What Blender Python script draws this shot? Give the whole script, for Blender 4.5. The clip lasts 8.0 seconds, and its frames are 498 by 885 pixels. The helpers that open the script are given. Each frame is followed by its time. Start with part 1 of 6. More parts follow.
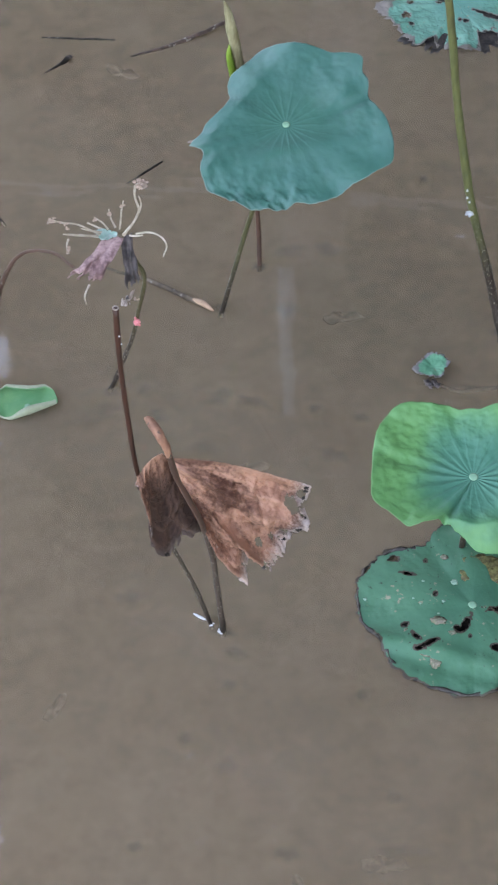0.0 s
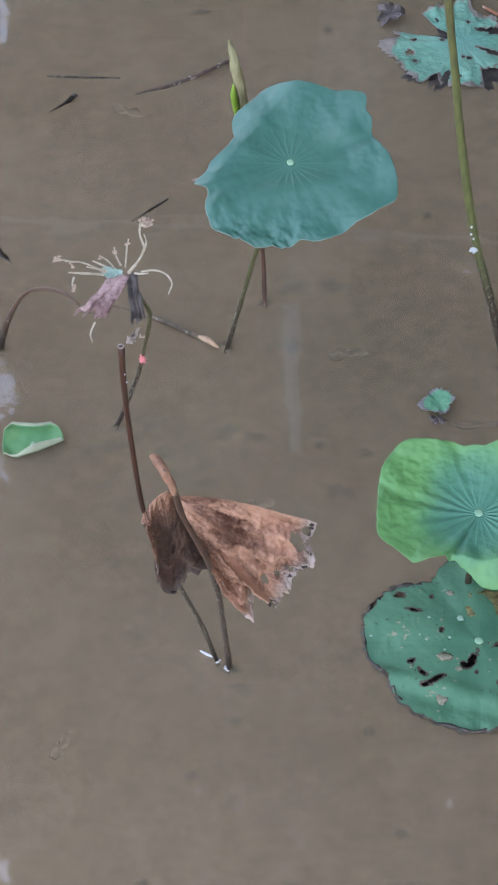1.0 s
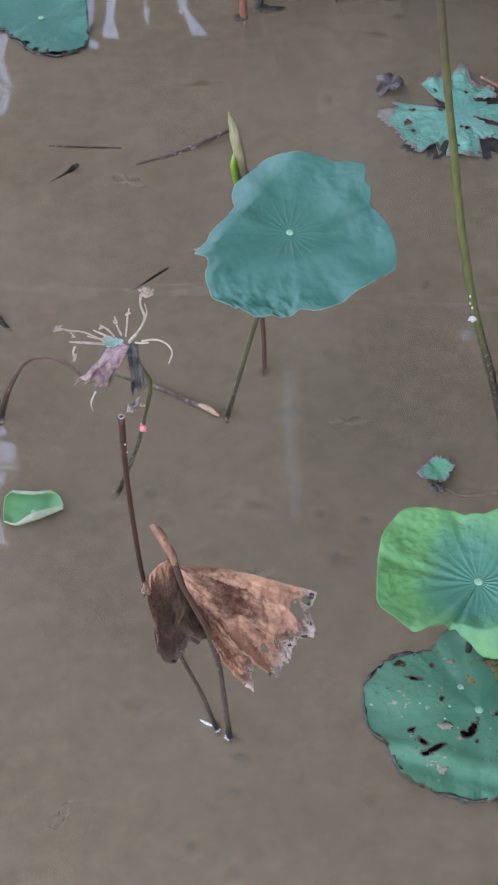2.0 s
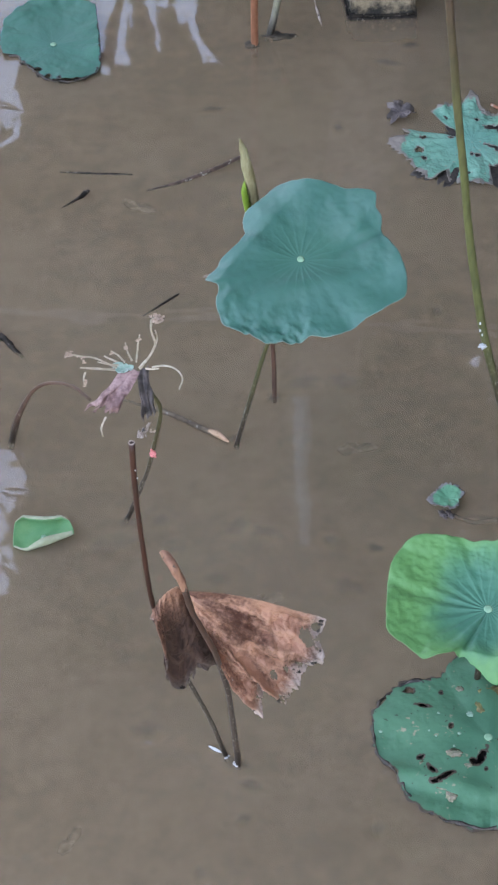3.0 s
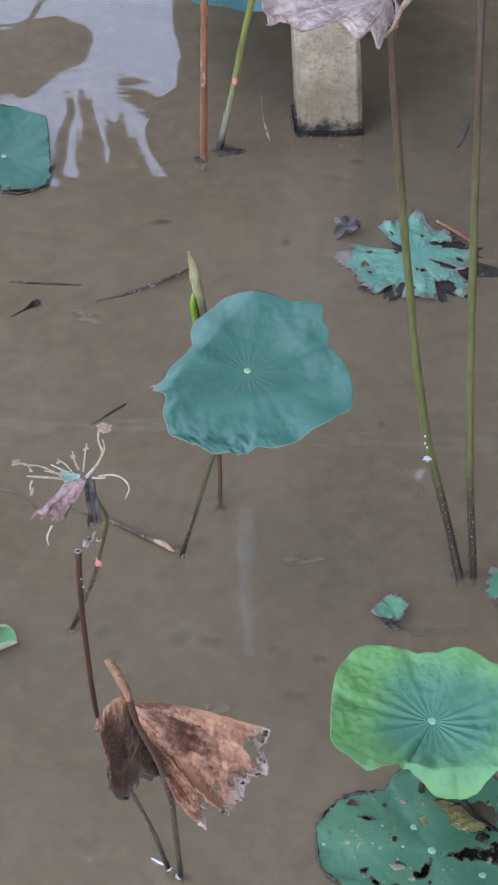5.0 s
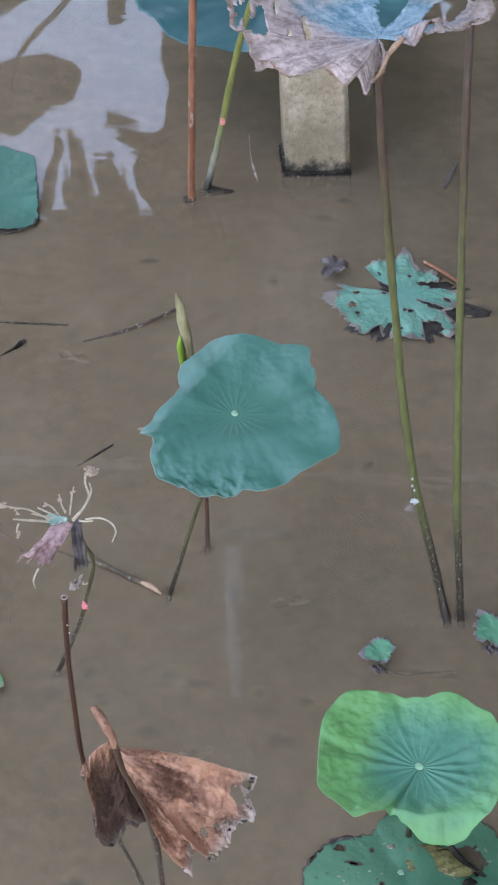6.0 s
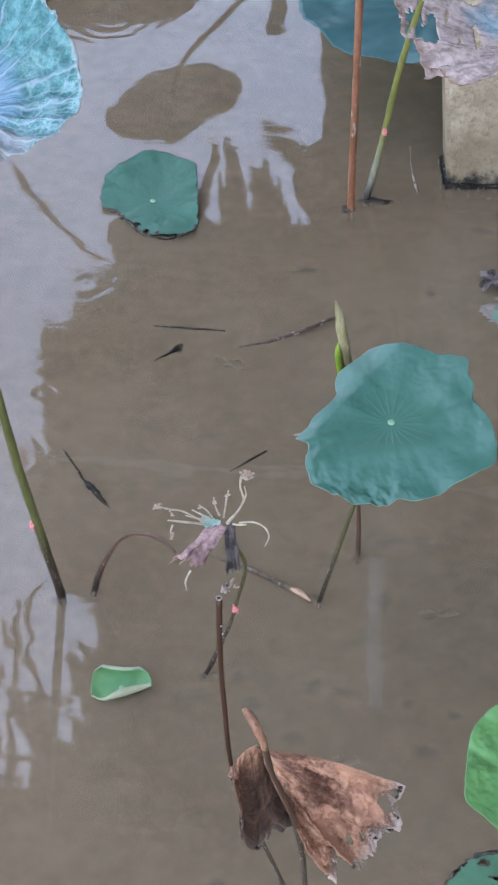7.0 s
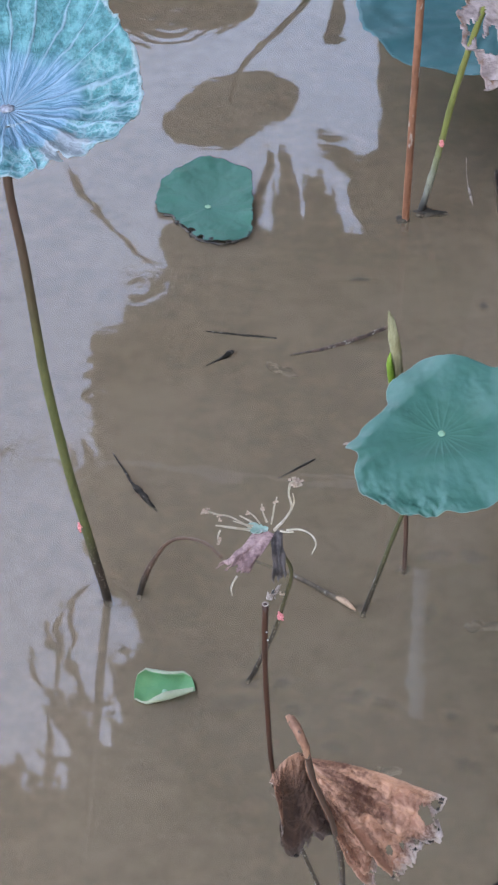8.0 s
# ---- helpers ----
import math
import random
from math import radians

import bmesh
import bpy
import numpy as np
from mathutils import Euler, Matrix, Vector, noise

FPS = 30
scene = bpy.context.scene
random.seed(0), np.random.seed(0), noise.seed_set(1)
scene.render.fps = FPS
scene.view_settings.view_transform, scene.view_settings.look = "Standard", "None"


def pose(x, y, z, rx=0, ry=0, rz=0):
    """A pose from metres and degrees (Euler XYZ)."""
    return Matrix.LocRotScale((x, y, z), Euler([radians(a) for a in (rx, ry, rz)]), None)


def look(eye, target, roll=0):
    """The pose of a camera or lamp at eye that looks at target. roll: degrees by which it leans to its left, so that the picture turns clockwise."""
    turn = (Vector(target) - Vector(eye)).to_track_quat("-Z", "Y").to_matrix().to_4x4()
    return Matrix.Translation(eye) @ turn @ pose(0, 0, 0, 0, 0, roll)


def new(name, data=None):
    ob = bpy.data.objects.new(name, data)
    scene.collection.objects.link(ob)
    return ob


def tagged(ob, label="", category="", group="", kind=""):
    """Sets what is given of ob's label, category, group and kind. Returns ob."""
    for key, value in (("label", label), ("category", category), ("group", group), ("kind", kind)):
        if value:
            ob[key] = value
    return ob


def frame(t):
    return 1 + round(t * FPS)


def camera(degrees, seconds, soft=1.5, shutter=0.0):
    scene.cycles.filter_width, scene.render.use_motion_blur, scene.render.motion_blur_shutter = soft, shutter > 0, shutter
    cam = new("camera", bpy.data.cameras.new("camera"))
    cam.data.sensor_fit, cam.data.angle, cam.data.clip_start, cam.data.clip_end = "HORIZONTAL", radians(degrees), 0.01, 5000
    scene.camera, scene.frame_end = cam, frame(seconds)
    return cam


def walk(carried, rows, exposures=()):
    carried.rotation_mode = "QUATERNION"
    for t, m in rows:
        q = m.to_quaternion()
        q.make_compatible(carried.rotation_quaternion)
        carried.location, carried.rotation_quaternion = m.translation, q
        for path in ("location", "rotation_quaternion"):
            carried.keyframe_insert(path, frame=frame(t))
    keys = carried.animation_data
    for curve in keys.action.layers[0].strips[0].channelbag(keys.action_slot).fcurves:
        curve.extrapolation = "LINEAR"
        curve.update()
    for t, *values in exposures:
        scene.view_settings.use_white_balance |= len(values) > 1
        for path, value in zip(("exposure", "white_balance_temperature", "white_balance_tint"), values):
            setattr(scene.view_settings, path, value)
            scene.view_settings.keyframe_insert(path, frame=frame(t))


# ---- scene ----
# A lotus pond seen from a raised walk: the water is the plane z = 0, y points away from the walk.
PATH = [
    (0, (0.0000, 0.0000, 2.5000), (0.0000, 1.9914, 0.2563), 0.238),
    (0.2, (-0.0007, -0.0008, 2.5015), (0.0008, 2.0015, 0.2675), 0.130),
    (0.5, (-0.0013, -0.0014, 2.5035), (-0.0091, 2.0040, 0.2723), -0.032),
    (0.8, (0.0005, -0.0010, 2.5053), (-0.0073, 2.0172, 0.2856), -0.139),
    (1, (0.0022, -0.0005, 2.5073), (-0.0086, 2.0297, 0.2987), -0.211),
    (1.25, (0.0030, 0.0002, 2.5112), (-0.0028, 2.0524, 0.3229), -0.215),
    (1.5, (0.0032, 0.0005, 2.5154), (-0.0052, 2.0742, 0.3476), -0.219),
    (1.7, (0.0031, 0.0005, 2.5179), (-0.0070, 2.0871, 0.3624), -0.231),
    (2.8, (0.0021, -0.0002, 2.5234), (-0.0181, 2.1215, 0.4026), -0.295),
    (3, (0.0020, -0.0005, 2.5245), (-0.0239, 2.1268, 0.4093), -0.307),
    (3.25, (0.0031, -0.0018, 2.5269), (-0.0295, 2.1407, 0.4273), -0.426),
    (3.5, (0.0042, -0.0048, 2.5318), (-0.0348, 2.1494, 0.4442), -0.545),
    (3.75, (-0.0023, -0.0096, 2.5396), (-0.0143, 2.1675, 0.4756), 0.122),
    (4, (-0.0088, -0.0141, 2.5440), (0.0060, 2.1859, 0.5044), 0.789),
    (4.2, (-0.0073, -0.0159, 2.5377), (0.0127, 2.1982, 0.5135), 1.105),
    (4.3, (-0.0060, -0.0163, 2.5324), (0.0210, 2.2005, 0.5113), 1.262),
    (4.5, (-0.0037, -0.0165, 2.5261), (0.0407, 2.2044, 0.5098), 1.578),
    (4.7, (-0.0026, -0.0154, 2.5270), (0.0478, 2.2153, 0.5217), 1.647),
    (5.8, (-0.0005, 0.0041, 2.5430), (0.0802, 2.2754, 0.5847), 2.027),
    (6, (-0.0005, 0.0052, 2.5439), (0.0763, 2.2813, 0.5911), 2.096),
    (6.2, (-0.0044, 0.0036, 2.5438), (0.0584, 2.2819, 0.5931), 1.608),
    (6.3, (-0.0081, 0.0021, 2.5437), (0.0327, 2.2823, 0.5946), 1.365),
    (6.4, (-0.0121, 0.0004, 2.5434), (-0.0015, 2.2833, 0.5971), 1.121),
    (6.5, (-0.0157, -0.0011, 2.5429), (-0.0484, 2.2821, 0.5971), 0.877),
    (7, (-0.0243, -0.0045, 2.5332), (-0.1654, 2.2804, 0.5944), 0.404),
    (7.5, (-0.0332, -0.0063, 2.5342), (-0.2152, 2.2804, 0.6008), 0.928),
    (8, (-0.0305, -0.0081, 2.5319), (-0.2426, 2.2794, 0.6025), 0.788),
]
cam = camera(14.57, 8.0, soft=2.3)
EV, KELVIN, TINT = 3.39, 7700, 13
walk(cam, [(t, look(eye, target, roll)) for t, eye, target, roll in PATH], [(0, EV, KELVIN, TINT), (8, EV, KELVIN, TINT)])

# ---- light: the pond lies in open shade; unseen boughs added to the tree hide the veiled sun ----
SUN_ELEVATION, SUN_TURN = radians(68), radians(58)
world = bpy.data.worlds.new("sky")
world.use_nodes = True
scene.world = world
wn, wl = world.node_tree.nodes, world.node_tree.links
sky = wn.new("ShaderNodeTexSky")
sky.sky_type, sky.sun_disc = "NISHITA", False
sky.sun_elevation, sky.sun_rotation = SUN_ELEVATION, SUN_TURN
sky.dust_density, sky.air_density = 2.0, 1.0
wl.new(sky.outputs["Color"], wn["Background"].inputs["Color"])
wn["Background"].inputs["Strength"].default_value = 0.15
lamp = bpy.data.lights.new("sun", "SUN")
lamp.energy, lamp.angle, lamp.color = 0.5, radians(25), (1.0, 0.93, 0.84)
sun = new("sun", lamp)
sun_from = Vector((math.sin(SUN_TURN) * math.cos(SUN_ELEVATION), math.cos(SUN_TURN) * math.cos(SUN_ELEVATION), math.sin(SUN_ELEVATION)))
sun.matrix_world = look(sun_from * 20, (0, 0, 0))


# ---- materials ----
class Nodes:
    """A small builder for node materials."""

    def __init__(self, name):
        self.mat = bpy.data.materials.new(name)
        self.mat.use_nodes = True
        self.n, self.l = self.mat.node_tree.nodes, self.mat.node_tree.links
        self.bsdf = self.n["Principled BSDF"]
        self.out = self.n["Material Output"]

    def node(self, kind, sockets=(), **settings):
        nd = self.n.new("ShaderNode" + kind)
        for key, value in settings.items():
            setattr(nd, key, value)
        for key, value in dict(sockets).items():
            self.put(value, nd.inputs[key])
        return nd

    def put(self, value, socket):
        if isinstance(value, bpy.types.NodeSocket):
            self.l.new(value, socket)
        elif isinstance(value, tuple) and len(value) == 3 and socket.type == "RGBA":
            socket.default_value = (*value, 1)
        else:
            socket.default_value = value

    def math(self, op, a, b=0.0, c=0.0):
        return self.node("Math", {0: a, 1: b, 2: c}, operation=op).outputs[0]

    def step(self, x, low, high):
        nd = self.node("MapRange", {"Value": x, "From Min": low, "From Max": high}, interpolation_type="SMOOTHSTEP")
        return nd.outputs[0]

    def mix(self, fac, a, b):
        nd = self.node("Mix", {0: fac}, data_type="RGBA")
        self.put(a, nd.inputs[6]), self.put(b, nd.inputs[7])
        return nd.outputs[2]

    def noise(self, where, scale, detail=3.0, rough=0.55, twist=0.0):
        return self.node("TexNoise", {"Vector": where, "Scale": scale, "Detail": detail, "Roughness": rough, "Distortion": twist}).outputs[0]

    def place(self, kind="Object"):
        return self.node("TexCoord").outputs[kind]

    def bump(self, height, distance, strength=1.0):
        return self.node("Bump", {"Height": height, "Distance": distance, "Strength": strength}).outputs[0]

    def attr(self, name):
        return self.node("Attribute", attribute_name=name).outputs["Fac"]

    def surface(self, colour, rough, normal=None, **more):
        self.put(colour, self.bsdf.inputs["Base Color"])
        self.put(rough, self.bsdf.inputs["Roughness"])
        self.put(0.28, self.bsdf.inputs["Specular IOR Level"])
        if normal is not None:
            self.put(normal, self.bsdf.inputs["Normal"])
        for key, value in more.items():
            self.put(value, self.bsdf.inputs[key.replace("_", " ")])
        return self.mat


def grainy(name, dark, light, coarse, fine, rough=0.7, relief=0.001, spots=None, stretch=(1, 1, 1), shine=0.28):
    """A surface whose colour wanders at two scales, with fine relief and, if wanted, specks of a third colour."""
    k = Nodes(name)
    where = k.node("Mapping", {"Vector": k.place(), "Scale": stretch}).outputs[0]
    a, b = k.noise(where, coarse, 4), k.noise(where, fine, 5, 0.65)
    both = k.math("ADD", k.math("MULTIPLY", a, 0.6), k.math("MULTIPLY", b, 0.4))
    colour = k.mix(k.step(both, 0.36, 0.64), dark, light)
    if spots:
        colour = k.mix(k.step(k.noise(where, fine * 0.6, 2), 0.60, 0.68), colour, spots)
    return k.surface(colour, rough, k.bump(both, relief), Specular_IOR_Level=shine)


def lotus_skin(name, deep, mid, pale, size, veins=22, vein_colour=(0.2, 0.4, 0.33), vein_show=0.5, fresh=None, net=0.0, net_colour=(0.5, 0.55, 0.55), rot=(0.16, 0.11, 0.07), rough=0.5, mottle=0.5, reach=0.62, wrinkle=0.4, spots=0.0, crisp=0.34):
    """The waxy upper skin of a lotus leaf: veins that run out from the navel, mottling, and rot where the leaf is eaten."""
    k = Nodes(name)
    where = k.place()
    wob = k.noise(where, 14, 2)
    x, y, _ = k.node("SeparateXYZ", {0: where}).outputs
    r = k.math("SQRT", k.math("ADD", k.math("MULTIPLY", x, x), k.math("MULTIPLY", y, y)))
    turn = k.math("ADD", k.math("ARCTAN2", y, x), k.math("MULTIPLY", k.math("SUBTRACT", wob, 0.5), 0.28))
    ray = k.math("ABSOLUTE", k.math("SINE", k.math("MULTIPLY", turn, veins / 2)))
    aside = k.math("MULTIPLY", ray, k.math("DIVIDE", r, veins / 2))
    vein = k.math("SUBTRACT", 1.0, k.step(aside, 0.0002, size * 0.017))
    out = k.step(r, size * 0.18, size * reach)
    vein = k.math("MULTIPLY", vein, k.math("SUBTRACT", 1.0, k.math("MULTIPLY", out, 0.92)))
    big, small = k.noise(where, 9 / size * 0.16, 4, 0.6, 0.5), k.noise(where, 70 / size * 0.16, 5, 0.6)
    colour = k.mix(k.step(k.math("ADD", k.math("MULTIPLY", big, 0.7), k.math("MULTIPLY", small, 0.3)), 0.5 - 0.22 * mottle, 0.5 + 0.22 * mottle), mid, pale)
    colour = k.mix(k.math("MULTIPLY", k.math("SUBTRACT", 1.0, k.step(r, size * 0.06, size * 0.62)), 0.65), colour, deep)
    if fresh:
        side = k.math("ADD", k.math("MULTIPLY", x, -0.42 / size), k.math("MULTIPLY", k.math("SUBTRACT", r, size * 0.38), 2.3 / size))
        side = k.math("ADD", side, k.math("MULTIPLY", k.math("SUBTRACT", big, 0.5), 1.6))
        colour = k.mix(k.step(side, 0.05, 1.25), colour, fresh)
    colour = k.mix(k.math("MULTIPLY", vein, vein_show), colour, vein_colour)
    if spots:
        speck = k.math("ADD", k.noise(where, 75, 3, 0.6), k.math("MULTIPLY", k.math("SUBTRACT", k.noise(where, 16, 2), 0.5), 0.5))
        colour = k.mix(k.math("MULTIPLY", k.step(speck, 0.66, 0.72), spots), colour, (0.26, 0.21, 0.14))
        colour = k.mix(k.math("MULTIPLY", k.step(k.noise(where, 130, 2), 0.70, 0.74), spots), colour, (0.03, 0.025, 0.02))
    crinkle = k.noise(where, 42, 4, 0.6, 0.3)
    relief = k.math("ADD", k.math("MULTIPLY", small, 0.35), k.math("ADD", k.math("MULTIPLY", vein, min(0.5, vein_show * 0.8)), k.math("MULTIPLY", crinkle, wrinkle)))
    if net:
        sway = k.math("ADD", k.math("ARCTAN2", y, x), k.math("MULTIPLY", k.math("SUBTRACT", k.noise(where, 15, 4, 0.65), 0.5), 0.28))
        spoke = k.math("SUBTRACT", 1.0, k.step(k.math("ABSOLUTE", k.math("SINE", k.math("MULTIPLY", sway, 12.0))), 0.05, 0.5))
        polar = k.node("CombineXYZ", {0: k.math("MULTIPLY", sway, 12.0), 1: k.math("DIVIDE", r, size / 6.0), 2: k.math("MULTIPLY", k.noise(where, 40, 3), 1.5)}).outputs[0]
        cell = k.node("TexVoronoi", {"Vector": polar, "Scale": 1.0}, feature="DISTANCE_TO_EDGE").outputs[0]
        web = k.math("MAXIMUM", k.math("MULTIPLY", k.math("MULTIPLY", spoke, k.step(k.noise(where, 60, 3), 0.25, 0.5)), k.step(r, size * 0.35, size * 0.62)), k.math("MULTIPLY", k.math("SUBTRACT", 1.0, k.step(cell, 0.0, 0.09)), k.math("MULTIPLY", k.step(r, size * 0.4, size * 0.75), 0.55)))
        web = k.math("MAXIMUM", web, k.math("MULTIPLY", k.math("MULTIPLY", k.step(k.noise(where, 120, 5, 0.75), 0.5, 0.66), 0.6), k.step(r, size * 0.62, size * 1.05)))
        web = k.math("MAXIMUM", web, k.step(k.math("ADD", r, k.math("MULTIPLY", k.math("SUBTRACT", small, 0.5), size * 0.12)), size * 0.97, size * 1.04))
        colour = k.mix(k.math("MULTIPLY", web, net), colour, net_colour)
        relief = k.math("ADD", relief, k.math("MULTIPLY", web, 0.6))
    worn = k.math("ADD", k.attr("wear"), k.math("MULTIPLY", k.math("SUBTRACT", k.noise(where, 90, 4), 0.5), 0.7))
    spoil = k.mix(k.noise(where, 60, 3), rot, (rot[0] * 2.4, rot[1] * 2.3, rot[2] * 2.4))
    colour = k.mix(k.step(worn, 0.42, 0.62), colour, spoil)
    gloss = k.math("ADD", rough, k.math("MULTIPLY", k.math("SUBTRACT", big, 0.5), 0.25))
    return k.surface(colour, gloss, k.bump(relief, 0.0012), Specular_IOR_Level=crisp)


leaf_teal = lotus_skin("leaf_teal", (0.028, 0.104, 0.066), (0.030, 0.110, 0.074), (0.046, 0.130, 0.104), 0.175, vein_show=0.22, vein_colour=(0.075, 0.19, 0.15), mottle=1.6, rot=(0.08, 0.11, 0.085), wrinkle=0.12, rough=0.42, crisp=0.5, reach=0.5)
leaf_bright = lotus_skin("leaf_bright", (0.046, 0.158, 0.102), (0.040, 0.145, 0.085), (0.062, 0.18, 0.105), 0.15, vein_show=0.22, vein_colour=(0.085, 0.22, 0.145), reach=0.8, fresh=(0.098, 0.242, 0.076), wrinkle=0.5, crisp=0.42)
leaf_floating = lotus_skin("leaf_floating", (0.044, 0.132, 0.074), (0.044, 0.130, 0.070), (0.062, 0.158, 0.086), 0.18, vein_show=0.05, vein_colour=(0.08, 0.18, 0.115), rot=(0.035, 0.023, 0.015), mottle=1.0, spots=0.85)
leaf_tattered = lotus_skin("leaf_tattered", (0.11, 0.255, 0.205), (0.090, 0.230, 0.160), (0.15, 0.285, 0.21), 0.15, vein_show=0.0, rot=(0.105, 0.086, 0.070), mottle=1.0, spots=0.9)
leaf_scrap = lotus_skin("leaf_scrap", (0.085, 0.235, 0.13), (0.085, 0.235, 0.13), (0.12, 0.28, 0.17), 0.15, vein_show=0.0, rot=(0.10, 0.088, 0.082), spots=0.6)
leaf_far = lotus_skin("leaf_far", (0.021, 0.105, 0.07), (0.022, 0.105, 0.068), (0.030, 0.125, 0.082), 0.16, vein_show=0.03, rot=(0.022, 0.022, 0.02), mottle=0.9)
leaf_shade = lotus_skin("leaf_shade", (0.024, 0.088, 0.090), (0.027, 0.096, 0.096), (0.040, 0.120, 0.120), 0.33, vein_show=0.05)
leaf_curled = lotus_skin("leaf_curled", (0.085, 0.235, 0.095), (0.09, 0.235, 0.09), (0.13, 0.27, 0.105), 0.06, vein_show=0.0, rot=(0.150, 0.158, 0.100), wrinkle=0.15)
leaf_withered = lotus_skin("leaf_withered", (0.07, 0.20, 0.24), (0.09, 0.19, 0.23), (0.20, 0.24, 0.26), 0.13, vein_show=0.6, vein_colour=(0.28, 0.30, 0.33), rot=(0.20, 0.135, 0.11), mottle=1.0)

def dead_skin(name, dark, light, ash, under):
    """Dead leaf skin: creases from the hub with their shading in the colour, blotches, an ashen, frayed margin and
    shade painted inside the hood.
    """
    k = Nodes(name)
    where = k.place()
    across, out = k.attr("across"), k.attr("wear")
    along = k.node("CombineXYZ", {0: k.math("MULTIPLY", across, 22.0), 1: k.math("MULTIPLY", out, 2.2)}).outputs[0]
    crease = k.noise(along, 1.0, 3, 0.55, 0.8)
    blot, fine = k.noise(where, 30, 4, 0.6), k.noise(where, 190, 4, 0.65)
    # streaks along the creases colour in the fold shading that the soft light lacks
    tone = k.math("ADD", k.math("MULTIPLY", crease, 0.60), k.math("ADD", k.math("MULTIPLY", blot, 0.16), k.math("MULTIPLY", fine, 0.24)))
    colour = k.mix(k.step(tone, 0.39, 0.61), dark, light)
    edge = k.math("ADD", out, k.math("MULTIPLY", k.math("SUBTRACT", fine, 0.5), 0.25))
    colour = k.mix(k.math("MULTIPLY", k.step(edge, 0.86, 1.0), k.math("MULTIPLY", k.math("SUBTRACT", 1.0, k.step(across, 0.81, 0.85)), 0.75)), colour, ash)
    # shade inside the drooping hood, put into the colour
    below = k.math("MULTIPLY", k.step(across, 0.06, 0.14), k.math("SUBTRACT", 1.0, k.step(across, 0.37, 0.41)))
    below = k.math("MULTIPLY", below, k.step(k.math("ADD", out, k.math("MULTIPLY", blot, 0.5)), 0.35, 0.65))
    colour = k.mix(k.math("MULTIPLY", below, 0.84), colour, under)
    return k.surface(colour, 0.8, k.bump(k.math("ADD", crease, k.math("MULTIPLY", fine, 0.5)), 0.005))


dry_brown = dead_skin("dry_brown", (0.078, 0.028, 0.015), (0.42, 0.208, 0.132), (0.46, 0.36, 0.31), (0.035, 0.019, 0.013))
dry_ash = grainy("dry_ash", (0.18, 0.12, 0.09), (0.42, 0.33, 0.28), 40, 160, 0.8, 0.002, (0.03, 0.025, 0.02))
dry_mauve = grainy("dry_mauve", (0.14, 0.072, 0.068), (0.42, 0.255, 0.235), 30, 120, 0.7, 0.002)
dry_dark = grainy("dry_dark", (0.045, 0.034, 0.032), (0.14, 0.108, 0.100), 30, 120, 0.7, 0.002)
dry_thread = grainy("dry_thread", (0.30, 0.23, 0.16), (0.56, 0.46, 0.36), 60, 200, 0.7, 0.001)
navel_pale = grainy("navel_pale", (0.17, 0.30, 0.18), (0.24, 0.37, 0.24), 60, 300, 0.6, 0.0005)
stem_red = grainy("stem_red", (0.035, 0.015, 0.009), (0.080, 0.034, 0.020), 30, 150, 0.5, 0.001, None, (1, 1, 0.25))
stem_rust = grainy("stem_rust", (0.14, 0.05, 0.025), (0.28, 0.11, 0.06), 24, 120, 0.65, 0.001, (0.35, 0.25, 0.2), (1, 1, 0.3))
stem_grey = grainy("stem_grey", (0.045, 0.03, 0.02), (0.135, 0.095, 0.065), 30, 130, 0.8, 0.001, (0.22, 0.18, 0.15), (1, 1, 0.4))
stem_driftwood = grainy("stem_driftwood", (0.035, 0.022, 0.017), (0.13, 0.075, 0.055), 30, 120, 0.6, 0.001, (0.3, 0.26, 0.22), (1, 1, 1))
stem_soot = grainy("stem_soot", (0.006, 0.005, 0.0045), (0.035, 0.027, 0.022), 40, 160, 0.8, 0.002, (0.12, 0.10, 0.085), shine=0.08)
bud_green = grainy("bud_green", (0.12, 0.19, 0.02), (0.24, 0.33, 0.04), 20, 100, 0.5, 0.0005)
bud_husk = grainy("bud_husk", (0.17, 0.13, 0.06), (0.34, 0.30, 0.17), 60, 200, 0.7, 0.002, None, (1, 1, 0.2))
egg_pink = grainy("egg_pink", (0.62, 0.15, 0.15), (0.75, 0.28, 0.27), 200, 600, 0.6, 0.0006)
chalk = grainy("chalk", (0.40, 0.38, 0.38), (0.60, 0.58, 0.58), 100, 400, 0.7, 0.0005)
stone_mud = grainy("stone_mud", (0.02, 0.016, 0.012), (0.08, 0.06, 0.042), 12, 80, 0.9, 0.002)
bark = grainy("bark", (0.03, 0.025, 0.02), (0.09, 0.07, 0.055), 4, 30, 0.9, 0.01, None, (1, 1, 0.2))
crown_green = grainy("crown_green", (0.022, 0.04, 0.012), (0.05, 0.085, 0.025), 0.6, 5, 0.6, 0.001)
steel_grey = grainy("steel_grey", (0.72, 0.72, 0.72), (0.88, 0.88, 0.88), 3, 40, 0.5, 0.0005)
cable_black = grainy("cable_black", (0.5, 0.5, 0.5), (0.7, 0.7, 0.7), 5, 40, 0.6, 0.0005)


